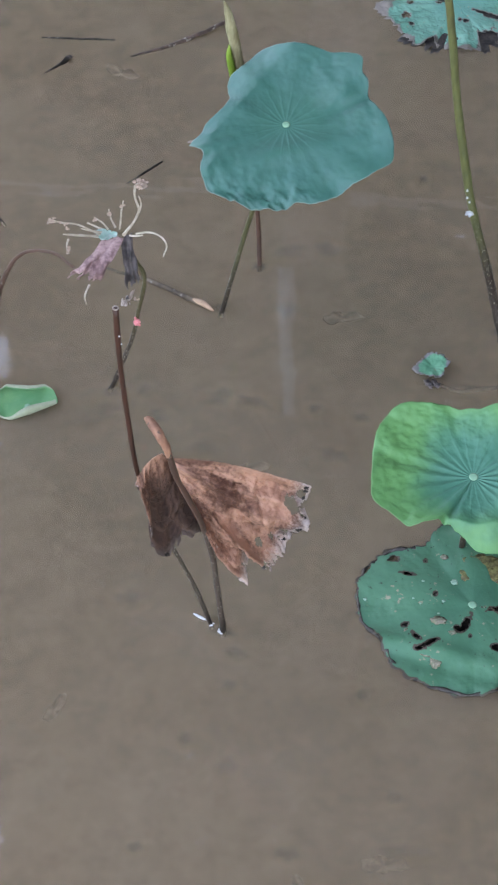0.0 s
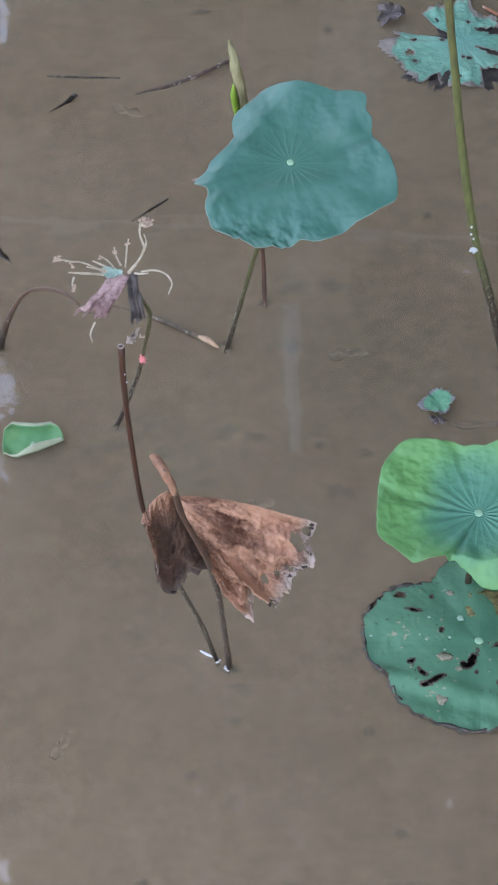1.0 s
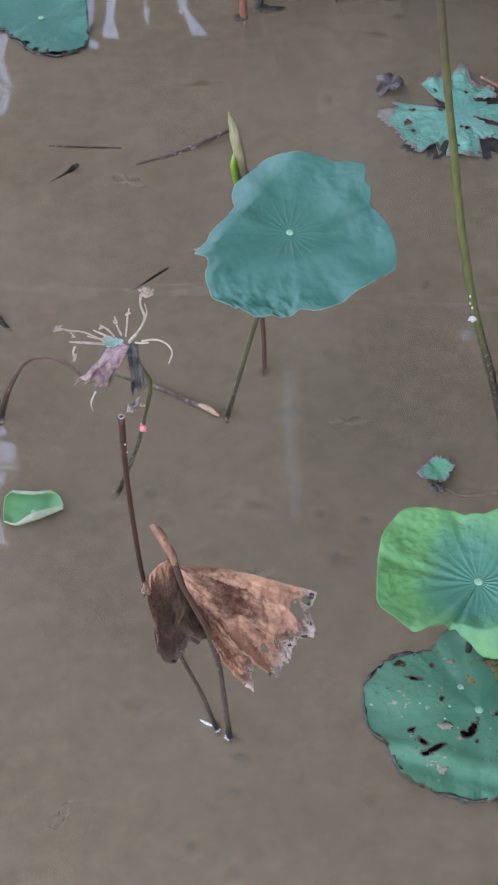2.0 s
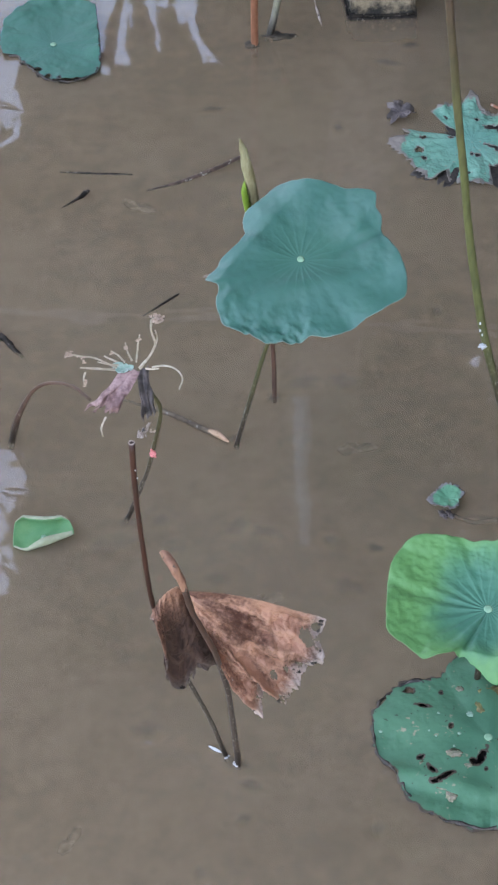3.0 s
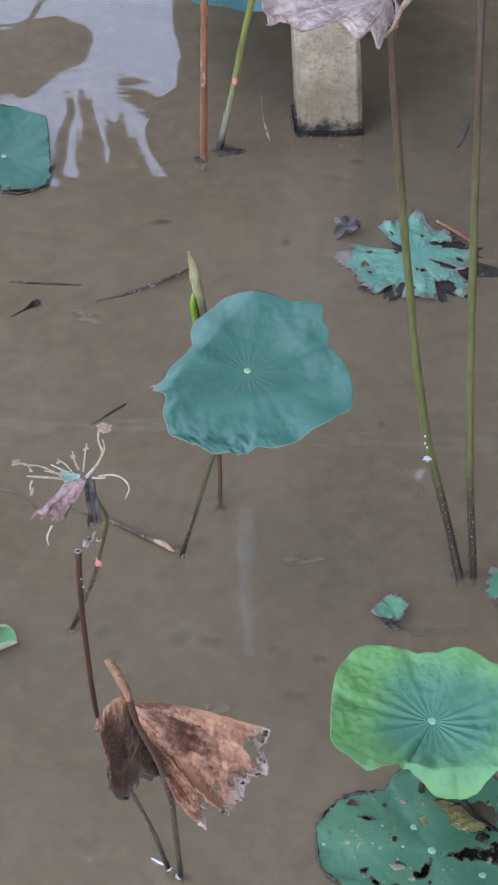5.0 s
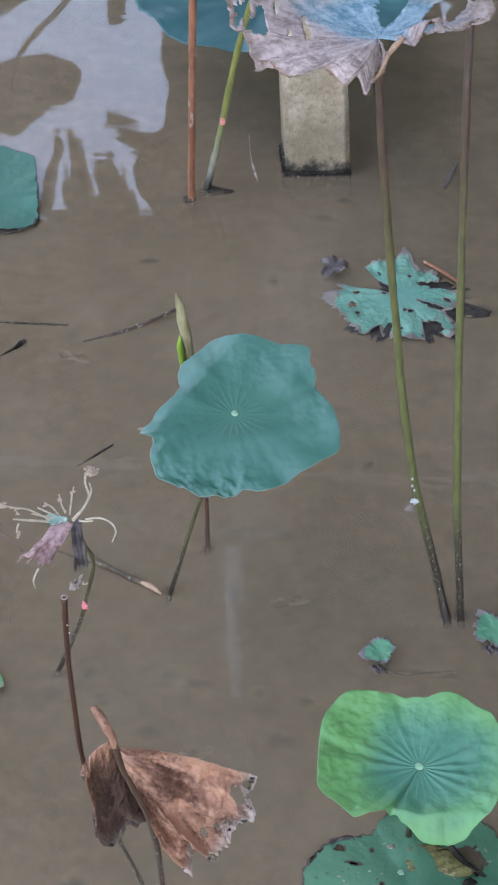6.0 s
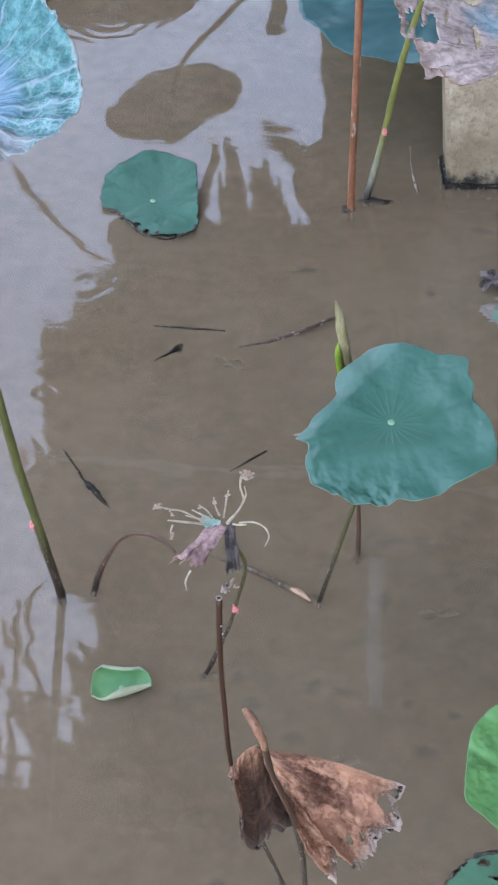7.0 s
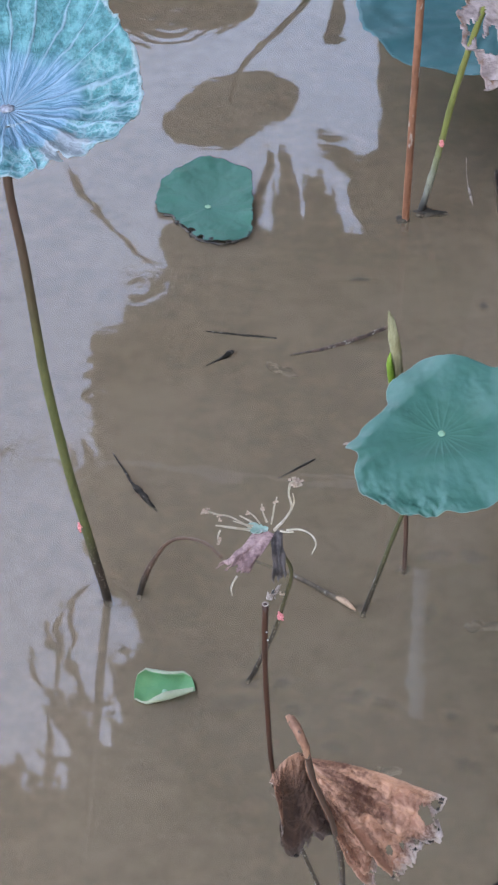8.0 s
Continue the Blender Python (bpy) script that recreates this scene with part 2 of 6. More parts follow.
def fading_stem(name, low, high, top, split, speck=(0.30, 0.26, 0.20)):
    """A lotus stem, dark and scurfy near the water and green above."""
    k = Nodes(name)
    where = k.place()
    z = k.math("ADD", k.node("SeparateXYZ", {0: where}).outputs[2], 0.036)
    grain = k.noise(k.node("Mapping", {"Vector": where, "Scale": (1, 1, 0.25)}).outputs[0], 120, 4)
    wide = k.noise(where, 14, 3)
    height = k.math("ADD", z, k.math("MULTIPLY", k.math("SUBTRACT", wide, 0.5), 0.12))
    colour = k.mix(k.step(height, split - 0.09, split + 0.09), low, high)
    colour = k.mix(k.step(height, split + 0.35, split + 0.8), colour, top)
    colour = k.mix(k.math("MULTIPLY", k.step(grain, 0.35, 0.7), 0.35), colour, (0.02, 0.02, 0.015))
    dots = k.math("MULTIPLY", k.step(k.noise(k.node("Mapping", {"Vector": where, "Scale": (1, 1, 0.5)}).outputs[0], 380, 3), 0.58, 0.66), k.math("SUBTRACT", 1.0, k.step(height, split - 0.05, split + 0.12)))
    colour = k.mix(k.math("MULTIPLY", dots, 0.85), colour, speck)
    foot = k.math("ADD", z, k.math("MULTIPLY", k.math("SUBTRACT", wide, 0.5), 0.06))
    colour = k.mix(k.math("SUBTRACT", 1.0, k.step(foot, 0.05, 0.11)), colour, (0.018, 0.012, 0.008))
    return k.surface(colour, 0.5, k.bump(grain, 0.0008))


stem_green = fading_stem("stem_green", (0.034, 0.020, 0.013), (0.112, 0.108, 0.036), (0.090, 0.050, 0.034), 0.24)
stem_olive = fading_stem("stem_olive", (0.045, 0.031, 0.02), (0.085, 0.074, 0.03), (0.10, 0.09, 0.036), 0.17)
stem_arch = fading_stem("stem_arch", (0.016, 0.010, 0.008), (0.105, 0.052, 0.034), (0.105, 0.052, 0.034), 0.10)
stem_shred = fading_stem("stem_shred", (0.050, 0.032, 0.022), (0.088, 0.070, 0.030), (0.10, 0.09, 0.036), 0.21)
stem_maroon = fading_stem("stem_maroon", (0.060, 0.040, 0.027), (0.062, 0.024, 0.014), (0.068, 0.026, 0.015), 0.3)
stem_bleached = fading_stem("stem_bleached", (0.20, 0.175, 0.15), (0.17, 0.16, 0.04), (0.13, 0.16, 0.04), 0.14, (0.1, 0.08, 0.06))


def concrete():
    k = Nodes("concrete")
    where = k.place()
    z = k.node("SeparateXYZ", {0: where}).outputs[2]
    a, b, c = k.noise(where, 11, 5, 0.6), k.noise(where, 75, 5, 0.7), k.noise(where, 30, 4, 0.7)
    colour = k.mix(k.step(a, 0.35, 0.65), (0.30, 0.220, 0.150), (0.50, 0.385, 0.28))
    colour = k.mix(k.math("MULTIPLY", k.step(b, 0.45, 0.7), 0.6), colour, (0.17, 0.125, 0.085))
    high = k.math("ADD", z, k.math("MULTIPLY", k.math("SUBTRACT", c, 0.5), 0.14))
    colour = k.mix(k.math("MULTIPLY", k.math("SUBTRACT", 1.0, k.step(high, 0.05, 0.24)), 0.55), colour, (0.16, 0.115, 0.07))
    colour = k.mix(k.math("SUBTRACT", 1.0, k.step(high, 0.005, 0.055)), colour, (0.022, 0.02, 0.018))
    return k.surface(colour, 0.85, k.bump(k.math("ADD", k.math("MULTIPLY", c, 0.8), k.math("ADD", b, a)), 0.008))


concrete_stained = concrete()


def pond():
    """Muddy water: silt in suspension that half hides the bed, under a mirror-smooth, faintly rippled surface."""
    k = Nodes("pond")
    where = k.place()
    silt = k.noise(where, 1.4, 4, 0.55, 0.6)
    fine = k.noise(where, 9.0, 4, 0.6)
    colour = k.mix(k.step(k.math("ADD", k.math("MULTIPLY", silt, 0.65), k.math("MULTIPLY", fine, 0.35)), 0.3, 0.7), (0.292, 0.199, 0.125), (0.332, 0.233, 0.152))
    long = k.noise(k.node("Mapping", {"Vector": where, "Scale": (0.8, 1.0, 1)}).outputs[0], 7.0, 2, 0.5)
    short = k.noise(k.node("Mapping", {"Vector": where, "Scale": (0.6, 2.0, 1)}).outputs[0], 12.0, 1, 0.4, 0.6)
    gust = k.step(k.noise(where, 1.6, 2), 0.45, 0.65)
    wave = k.math("ADD", k.math("MULTIPLY", long, 0.27), k.math("MULTIPLY", short, k.math("MULTIPLY_ADD", gust, 0.13, 0.03)))
    # rings that spread from where something stirred the surface: x, y, reach, wavelength, height
    for cx, cy, reach, length, high in ((-0.701, 4.719, 0.22, 0.042, 0.085), (-0.697, 2.895, 0.13, 0.030, 0.075), (-0.646, 3.109, 0.20, 0.050, 0.055), (-0.610, 3.506, 0.14, 0.045, 0.050), (-0.482, 2.325, 0.18, 0.060, 0.016), (-0.320, 3.469, 0.12, 0.050, 0.030)):
        apart = k.node("VectorMath", {0: where, 1: (cx, cy, 0.0)}, operation="DISTANCE").outputs["Value"]
        fade = k.math("SUBTRACT", 1.0, k.step(apart, reach * 0.3, reach))
        wobble = k.math("MULTIPLY_ADD", k.noise(where, 16, 1), 0.05, apart)
        wave = k.math("ADD", wave, k.math("MULTIPLY", k.math("SINE", k.math("MULTIPLY", wobble, 6.283 / length)), k.math("MULTIPLY", fade, high)))
    normal = k.bump(wave, 0.0016)
    body = k.node("BsdfDiffuse", {"Color": colour}).outputs[0]
    clear = k.node("BsdfTransparent", {"Color": (0.97, 0.92, 0.85)}).outputs[0]
    murk = k.node("MixShader", {0: 0.46, 1: body, 2: clear}).outputs[0]
    gloss = k.node("BsdfGlossy", {"Color": (0.292, 0.318, 0.355), "Roughness": 0.002, "Normal": normal}).outputs[0]
    fres = k.node("Fresnel", {"IOR": 1.9, "Normal": normal}).outputs[0]
    k.l.new(k.node("MixShader", {0: fres, 1: murk, 2: gloss}).outputs[0], k.out.inputs["Surface"])
    return k.mat


water_muddy = pond()
bed_mud = grainy("bed_mud", (0.24, 0.17, 0.105), (0.44, 0.32, 0.21), 2.6, 24, 0.95, 0.006)


# ---- meshes ----
def smooth(me):
    me.polygons.foreach_set("use_smooth", [True] * len(me.polygons))
    return me


def mesh_of(name, verts, faces, material, wear=None, across=None):
    me = bpy.data.meshes.new(name)
    me.from_pydata([tuple(map(float, v)) for v in verts], [], [tuple(map(int, f)) for f in faces])
    if wear is not None:
        me.attributes.new("wear", "FLOAT", "POINT").data.foreach_set("value", np.asarray(wear, float))
    if across is not None:
        me.attributes.new("across", "FLOAT", "POINT").data.foreach_set("value", np.asarray(across, float))
    me.materials.append(material)
    return smooth(me)


def thing(name, at, label, category, group="", kind=""):
    ob = new(name)
    ob.location = at
    return tagged(ob, label, category, group, kind)


def part(name, me, parent, at=(0, 0, 0), turn=None, label=""):
    """Links a mesh as one part under a thing. at: its origin in the world."""
    ob = new(name, me)
    ob.parent = parent
    base = Vector((0, 0, 0))
    up = parent
    while up is not None:
        base += up.location
        up = up.parent
    m = Matrix.Translation(Vector(at) - base)
    ob.matrix_local = m @ turn.to_4x4() if turn is not None else m
    return tagged(ob, label)


def curve(points, steps):
    """A smooth line through the points (Catmull-Rom); works for any number of columns."""
    p = np.asarray(points, float)
    p = np.vstack([2 * p[0] - p[1], p, 2 * p[-1] - p[-2]])
    out = []
    for a, b, c, d in zip(p, p[1:], p[2:], p[3:]):
        for s in np.linspace(0, 1, steps, endpoint=False):
            out.append(0.5 * (2 * b + (c - a) * s + (2 * a - 5 * b + 4 * c - d) * s**2 + (3 * b - a - 3 * c + d) * s**3))
    return np.array(out + [p[-2]])


def tube(points, radii, sides=12, steps=6, rough=0.0, closed=True, hollow=0.0, origin=(0, 0, 0)):
    """Verts and faces of a round stalk through the points, with a radius at each one."""
    radii = np.broadcast_to(np.asarray(radii, float), (len(points),)) if np.ndim(radii) == 0 else np.asarray(radii, float)
    line = curve(np.column_stack([np.asarray(points, float), radii]), steps)
    centre, rad = line[:, :3], np.maximum(line[:, 3], 1e-5)
    along = np.gradient(centre, axis=0)
    along /= np.linalg.norm(along, axis=1)[:, None] + 1e-12
    side = np.cross(along[0], (0.31, 0.95, 0.11))
    verts, faces = [], []
    for n, (c, r, t) in enumerate(zip(centre, rad, along)):
        side = side - t * (side @ t)
        side /= np.linalg.norm(side)
        other = np.cross(t, side)
        for k in range(sides):
            a = 2 * math.pi * k / sides
            wob = 1 + rough * noise.noise(Vector((c * 60).tolist()) + Vector((math.cos(a), math.sin(a), 0)) * 1.5)
            verts.append(c + (side * math.cos(a) + other * math.sin(a)) * r * wob)
    for n in range(len(centre) - 1):
        for k in range(sides):
            a, b = n * sides + k, n * sides + (k + 1) % sides
            faces.append((a, b, b + sides, a + sides))
    if closed:
        faces.append(tuple(range(sides))[::-1])
        end = (len(centre) - 1) * sides
        if hollow:
            ring = len(verts)
            tip, t = centre[-1], along[-1]
            for depth in (0.0, 0.02):
                for k in range(sides):
                    verts.append(tip - t * depth + (verts[end + k] - tip) * hollow)
            for k in range(sides):
                j = (k + 1) % sides
                faces.append((end + k, end + j, ring + j, ring + k))
                faces.append((ring + k, ring + j, ring + sides + j, ring + sides + k))
            faces.append(tuple(ring + sides + k for k in range(sides)))
        else:
            faces.append(tuple(end + k for k in range(sides)))
    return [np.asarray(v) - np.asarray(origin) for v in verts], faces


def stalk(name, points, radii, material, parent, label="", **more):
    at = Vector(points[0])
    v, f = tube(points, radii, origin=at, **more)
    return part(name, mesh_of(name, v, f, material), parent, at, None, label)


def thick_sheet(verts, faces, wear, thick):
    """Gives an open sheet a thickness: the same sheet again beneath, and a rim round every open edge."""
    v = np.asarray(verts, float)
    normal = np.zeros_like(v)
    count = {}
    for f in faces:
        n = np.cross(v[f[1]] - v[f[0]], v[f[2]] - v[f[0]])
        for a, b in zip(f, f[1:] + f[:1]):
            normal[a] += n
            count[(a, b)] = True
    normal /= np.linalg.norm(normal, axis=1)[:, None] + 1e-15
    size = len(v)
    every = list(faces) + [tuple(i + size for i in f[::-1]) for f in faces]
    for a, b in count:
        if (b, a) not in count:
            every.append((b, a, a + size, b + size))
    used = sorted({i for f in every for i in f})
    at = {i: n for n, i in enumerate(used)}
    both = np.vstack([v, v - normal * thick])[used]
    return both, [tuple(at[i] for i in f) for f in every], np.r_[wear, wear][used]


def ring_at(radii, angle):
    """The outline's radius at an angle, from evenly spaced ones, smoothly."""
    k = len(radii)
    u = (angle / (2 * math.pi) * k) % k
    i, s = int(u), u - int(u)
    a, b, c, d = (radii[(i + j) % k] for j in (-1, 0, 1, 2))
    return 0.5 * (2 * b + (c - a) * s + (2 * a - 5 * b + 4 * c - d) * s**2 + (3 * b - a - 3 * c + d) * s**3)


def blade(radii, around=120, rings=26, cup=0.02, frill=0.006, frills=7, crumple=0.003, veins=22, groove=0.0012, ragged=0.0, holes=(), rim=0.0, seed=0, thick=0.0008, shape=None, gaps=0.0):
    """A lotus leaf about its navel: a dished disc with furrows along the veins, a wavy and, where eaten, ragged margin."""
    verts, faces, wear = [(0, 0, 0)], [], [0.0]
    off = Vector((seed * 7.3, seed * 3.1, seed * 1.7))
    for i in range(1, rings + 1):
        s = (i / rings) ** 0.85
        for k in range(around):
            a = 2 * math.pi * k / around
            r = s * ring_at(radii, a)
            edge = noise.fractal(Vector((math.cos(a) * 6, math.sin(a) * 6, 0)) + off, 0.6, 2.2, 7)
            r *= 1 + ragged * edge * s**5
            x, y = r * math.cos(a), r * math.sin(a)
            z = cup * s**1.6 + frill * s**3 * (math.sin(frills * a + seed) + 0.6 * math.sin((frills * 2 + 1) * a + seed * 2))
            z += groove * math.cos(veins * a) * s * (1.1 - s) * 2
            z += crumple * s * noise.fractal(Vector((x, y, 0)) * 22 + off, 0.8, 2.1, 4)
            if shape:
                x, y, z = shape(x, y, z, s, a)
            verts.append((x, y, z))
            wear.append(max(0.0, (s - 1 + rim * (1 + 0.8 * edge)) / max(rim, 1e-6)) if rim else 0.0)
    flat = []
    for i in range(1, rings + 1):
        for k in range(around):
            a, s = 2 * math.pi * k / around, (i / rings) ** 0.85
            flat.append((s * ring_at(radii, a) * math.cos(a), s * ring_at(radii, a) * math.sin(a)))
    for n, (x, y) in enumerate(flat):
        for hx, hy, rx, ry, turn in holes:
            c, q = math.cos(turn), math.sin(turn)
            u, w = ((x - hx) * c + (y - hy) * q) / rx, ((hy * 0 + y - hy) * c - (x - hx) * q) / ry
            d = math.hypot(u, w) + 0.6 * noise.noise(Vector((x, y, 0)) * 110 + off) + 0.4 * noise.noise(Vector((x, y, 0)) * 330 + off)
            near = (d - 1) * min(rx, ry)
            if near < 0.0035:
                wear[n + 1] = max(wear[n + 1], 1 - max(near, 0) / 0.0035)
            if d < 1:
                wear[n + 1] = 2.0
        if gaps:
            s = 1 + n // around
            s = (s / rings) ** 0.85
            open_ = noise.fractal(Vector((x, y, 0)) * 34 + off, 0.7, 2.0, 3)
            if open_ > 0.9 - gaps * s:
                wear[n + 1] = 2.0
    gone = lambda f: sum(wear[i] > 1.5 for i in f) >= 3
    for k in range(around):
        j = (k + 1) % around
        f = (0, 1 + k, 1 + j)
        faces.append(f)
        for i in range(rings - 1):
            a, b = 1 + i * around + k, 1 + i * around + j
            f = (a, a + around, b + around, b)
            if not gone(f):
                faces.append(f)
    return thick_sheet(verts, faces, np.minimum(wear, 1.0), thick)


def tilt(toward=0.0, side=0.0, spin=0.0):
    """A turn that leans a level leaf towards the walk and to a side, after spinning it; degrees."""
    return Euler((radians(toward), radians(side), 0)).to_matrix() @ Euler((0, 0, radians(spin))).to_matrix()


def navel(parent, at, turn, size=0.0065):
    bm = bmesh.new()
    bmesh.ops.create_uvsphere(bm, u_segments=16, v_segments=8, radius=size)
    bmesh.ops.scale(bm, vec=(1, 1, 0.25), verts=bm.verts)
    for v in bm.verts:
        v.co.xy *= 1 + 0.1 * noise.noise(v.co * 300)
    me = bpy.data.meshes.new("navel")
    bm.to_mesh(me)
    bm.free()
    me.materials.append(navel_pale)
    return part("navel", smooth(me), parent, at, turn, "pale green navel")


def sheet(rows, columns, place, wear=None, thick=0.0009, keep=None):
    """A thick sheet from place(u, v), u and v from 0 to 1."""
    verts = [place(i / rows, j / columns) for i in range(rows + 1) for j in range(columns + 1)]
    worn = [wear(i / rows, j / columns) if wear else 0.0 for i in range(rows + 1) for j in range(columns + 1)]
    faces = []
    for i in range(rows):
        for j in range(columns):
            if keep is None or keep((i + 0.5) / rows, (j + 0.5) / columns):
                a = i * (columns + 1) + j
                faces.append((a, a + 1, a + columns + 2, a + columns + 1))
    return thick_sheet(verts, faces, np.array(worn), thick)


def lump(name, size, material, parent=None, at=(0, 0, 0), rough=0.25, seed=0, label="", grain=1.6):
    """A rounded, uneven lump of the given half sizes."""
    bm = bmesh.new()
    bmesh.ops.create_icosphere(bm, subdivisions=3, radius=1)
    for v in bm.verts:
        n = noise.fractal(v.co * grain + Vector((seed * 5.1, seed, 0)), 0.8, 2, 3)
        v.co = Vector([c * q * (1 + rough * n) for c, q in zip(v.co, size)])
    me = bpy.data.meshes.new(name)
    bm.to_mesh(me)
    bm.free()
    me.materials.append(material)
    smooth(me)
    if parent:
        return part(name, me, parent, at, None, label)
    ob = new(name, me)
    ob.location = at
    return ob


def eggs(parent, at, size=(0.006, 0.005, 0.009), seed=0):
    """A clutch of pond-snail eggs stuck to a stem."""
    rng = random.Random(seed)
    bm = bmesh.new()
    for _ in range(34):
        p = Vector((rng.gauss(0, 0.5), rng.gauss(0, 0.5), rng.uniform(-1, 1)))
        m = Matrix.Translation((p.x * size[0], p.y * size[1], p.z * size[2]))
        bmesh.ops.create_icosphere(bm, subdivisions=1, radius=0.0024, matrix=m)
    me = bpy.data.meshes.new("egg_clutch")
    bm.to_mesh(me)
    bm.free()
    me.materials.append(egg_pink)
    return part("egg_clutch", smooth(me), parent, at, None, "pink snail egg clutch")


# ---- water and bed ----
def spread(inner, outer, fine):
    near = np.arange(inner[0], inner[1] + fine / 2, fine)
    far = np.array([0.3, 1, 3, 8, 25, 80, 250, outer])
    return np.concatenate([near[0] - far[::-1], near, near[-1] + far])


def ground_sheet(name, fine, height, material, label, category):
    xs, ys = spread((-1.6, 1.6), 900, fine), spread((0.6, 5.6), 900, fine)
    verts = [(x, y, height(x, y)) for y in ys for x in xs]
    w = len(xs)
    faces = [(j * w + i, j * w + i + 1, (j + 1) * w + i + 1, (j + 1) * w + i) for j in range(len(ys) - 1) for i in range(w - 1)]
    return tagged(new(name, mesh_of(name, verts, faces, material)), label, category, "", "structure")


def bed_height(x, y):
    n = noise.fractal(Vector((x, y, 0)) * 2.3, 0.9, 2.0, 5)
    return -0.062 + 0.014 * n


ground_sheet("water", 0.4, lambda x, y: 0.0, water_muddy, "still muddy brown pond water mirroring pale sky", "water")
ground_sheet("ground", 0.04, bed_height, bed_mud, "soft brown mud bed under shallow water", "pond bed")

# ---- the standing teal leaf, with the rolled young leaf behind it ----
def leaf_plant():
    top = (0.060, 2.558, 0.417)
    plant = thing("lotus_leaf", (-0.051, 2.539, 0), "broad blue-green lotus leaf standing on a leaning stem", "lotus leaf", "standing lotus leaves")
    turn = tilt(15, 0)
    radii = [0.168, 0.160, 0.152, 0.150, 0.160, 0.162, 0.182, 0.178, 0.164, 0.162, 0.164, 0.162, 0.164, 0.170, 0.168, 0.156, 0.150, 0.147, 0.138, 0.124, 0.110, 0.109, 0.112, 0.123, 0.136, 0.144, 0.166, 0.150, 0.164, 0.176, 0.181, 0.177, 0.170, 0.168, 0.160, 0.156, 0.150, 0.142, 0.148, 0.150, 0.150, 0.152, 0.154, 0.162, 0.172, 0.186, 0.186, 0.177]

    def bend(x, y, z, s, a):
        # the front rolls down over a soft ridge, and the margin behind the left tip falls away
        q = max(0.0, -(y + 0.055 - 0.25 * x))
        z -= 0.42 * q * q / (q + 0.02)
        d = max(0.0, (x + 0.125) * -0.81 + (y + 0.03) * 0.58)
        z -= 0.58 * d * d / (d + 0.014)
        z += 0.006 * math.exp(-((x / 0.11) ** 2) - ((y + 0.052 - 0.25 * x) / 0.022) ** 2)
        # a crease from the right margin towards the navel, the blade behind it lifted
        u, w = (x - 0.055) * 0.887 + (y - 0.014) * 0.462, -(x - 0.055) * 0.462 + (y - 0.014) * 0.887
        ramp = min(1.0, max(0.0, (u + 0.01) / 0.06))
        z -= 0.005 * ramp * math.exp(-(((w + 0.004) / 0.011) ** 2))
        z += 0.006 * ramp * ramp / (1 + math.exp(-(w - 0.006) / 0.006)) * math.exp(-((w / 0.09) ** 2))
        # small tucks along the front margin, and the tip that points out on the left
        front = s**6 * math.exp(-(((a - 4.35) / 0.62) ** 2))
        z += front * (0.003 * math.sin(21 * a + 3 * noise.noise(Vector((a * 3, 0, 0)))) + 0.010 * noise.fractal(Vector((x, y, 0)) * 45, 0.7, 2.0, 4))
        z -= 0.012 * s**5 * math.exp(-(((a - 3.62) / 0.10) ** 2))
        z += 0.003 * s**3 * math.sin(9 * a + 1.0)
        return x, y, z

    v, f, w = blade(radii, 288, 56, 0.012, 0.0, 6, 0.0025, 22, 0.0001, 0.010, rim=0.003, seed=3, shape=bend)
    part("blade", mesh_of("blade", v, f, leaf_teal, w), plant, top, turn)
    stalk("dry_tip", [(-0.106, 2.566, 0.373), (-0.097, 2.566, 0.376), (-0.086, 2.566, 0.372)], [0.0012, 0.003, 0.0012], dry_ash, plant, "dry whitish tip", sides=6, rough=0.7)
    navel(plant, (top[0], top[1], top[2] + 0.002), turn)
    stalk("stem", [(-0.051, 2.539, -0.014), (-0.05, 2.54, 0.0), (-0.028, 2.54, 0.10), (0.004, 2.545, 0.237), (0.035, 2.553, 0.34), (0.060, 2.558, 0.414)], [0.0048, 0.0046, 0.0042, 0.0041, 0.004, 0.004], stem_olive, plant, rough=0.15)


def young_leaf():
    plant = thing("young_lotus_leaf", (0.018, 2.664, 0), "tightly rolled young lotus leaf on a thin reddish stem", "lotus leaf")
    stalk("stem", [(0.018, 2.664, -0.014), (0.018, 2.664, 0.0), (0.014, 2.70, 0.09), (-0.004, 2.735, 0.26), (-0.021, 2.75, 0.375)], [0.0048, 0.0046, 0.0043, 0.004, 0.004], stem_red, plant, rough=0.1)
    stalk("husk", [(-0.019, 2.75, 0.352), (-0.021, 2.748, 0.40), (-0.029, 2.748, 0.45), (-0.038, 2.75, 0.50), (-0.045, 2.75, 0.528)], [0.005, 0.009, 0.0105, 0.007, 0.0015], bud_husk, plant, rough=0.25)
    stalk("shoot", [(-0.026, 2.744, 0.345), (-0.031, 2.738, 0.385), (-0.037, 2.736, 0.425), (-0.037, 2.74, 0.445)], [0.005, 0.0065, 0.0055, 0.001], bud_green, plant, "fresh yellow-green shoot", rough=0.1)


leaf_plant()
young_leaf()


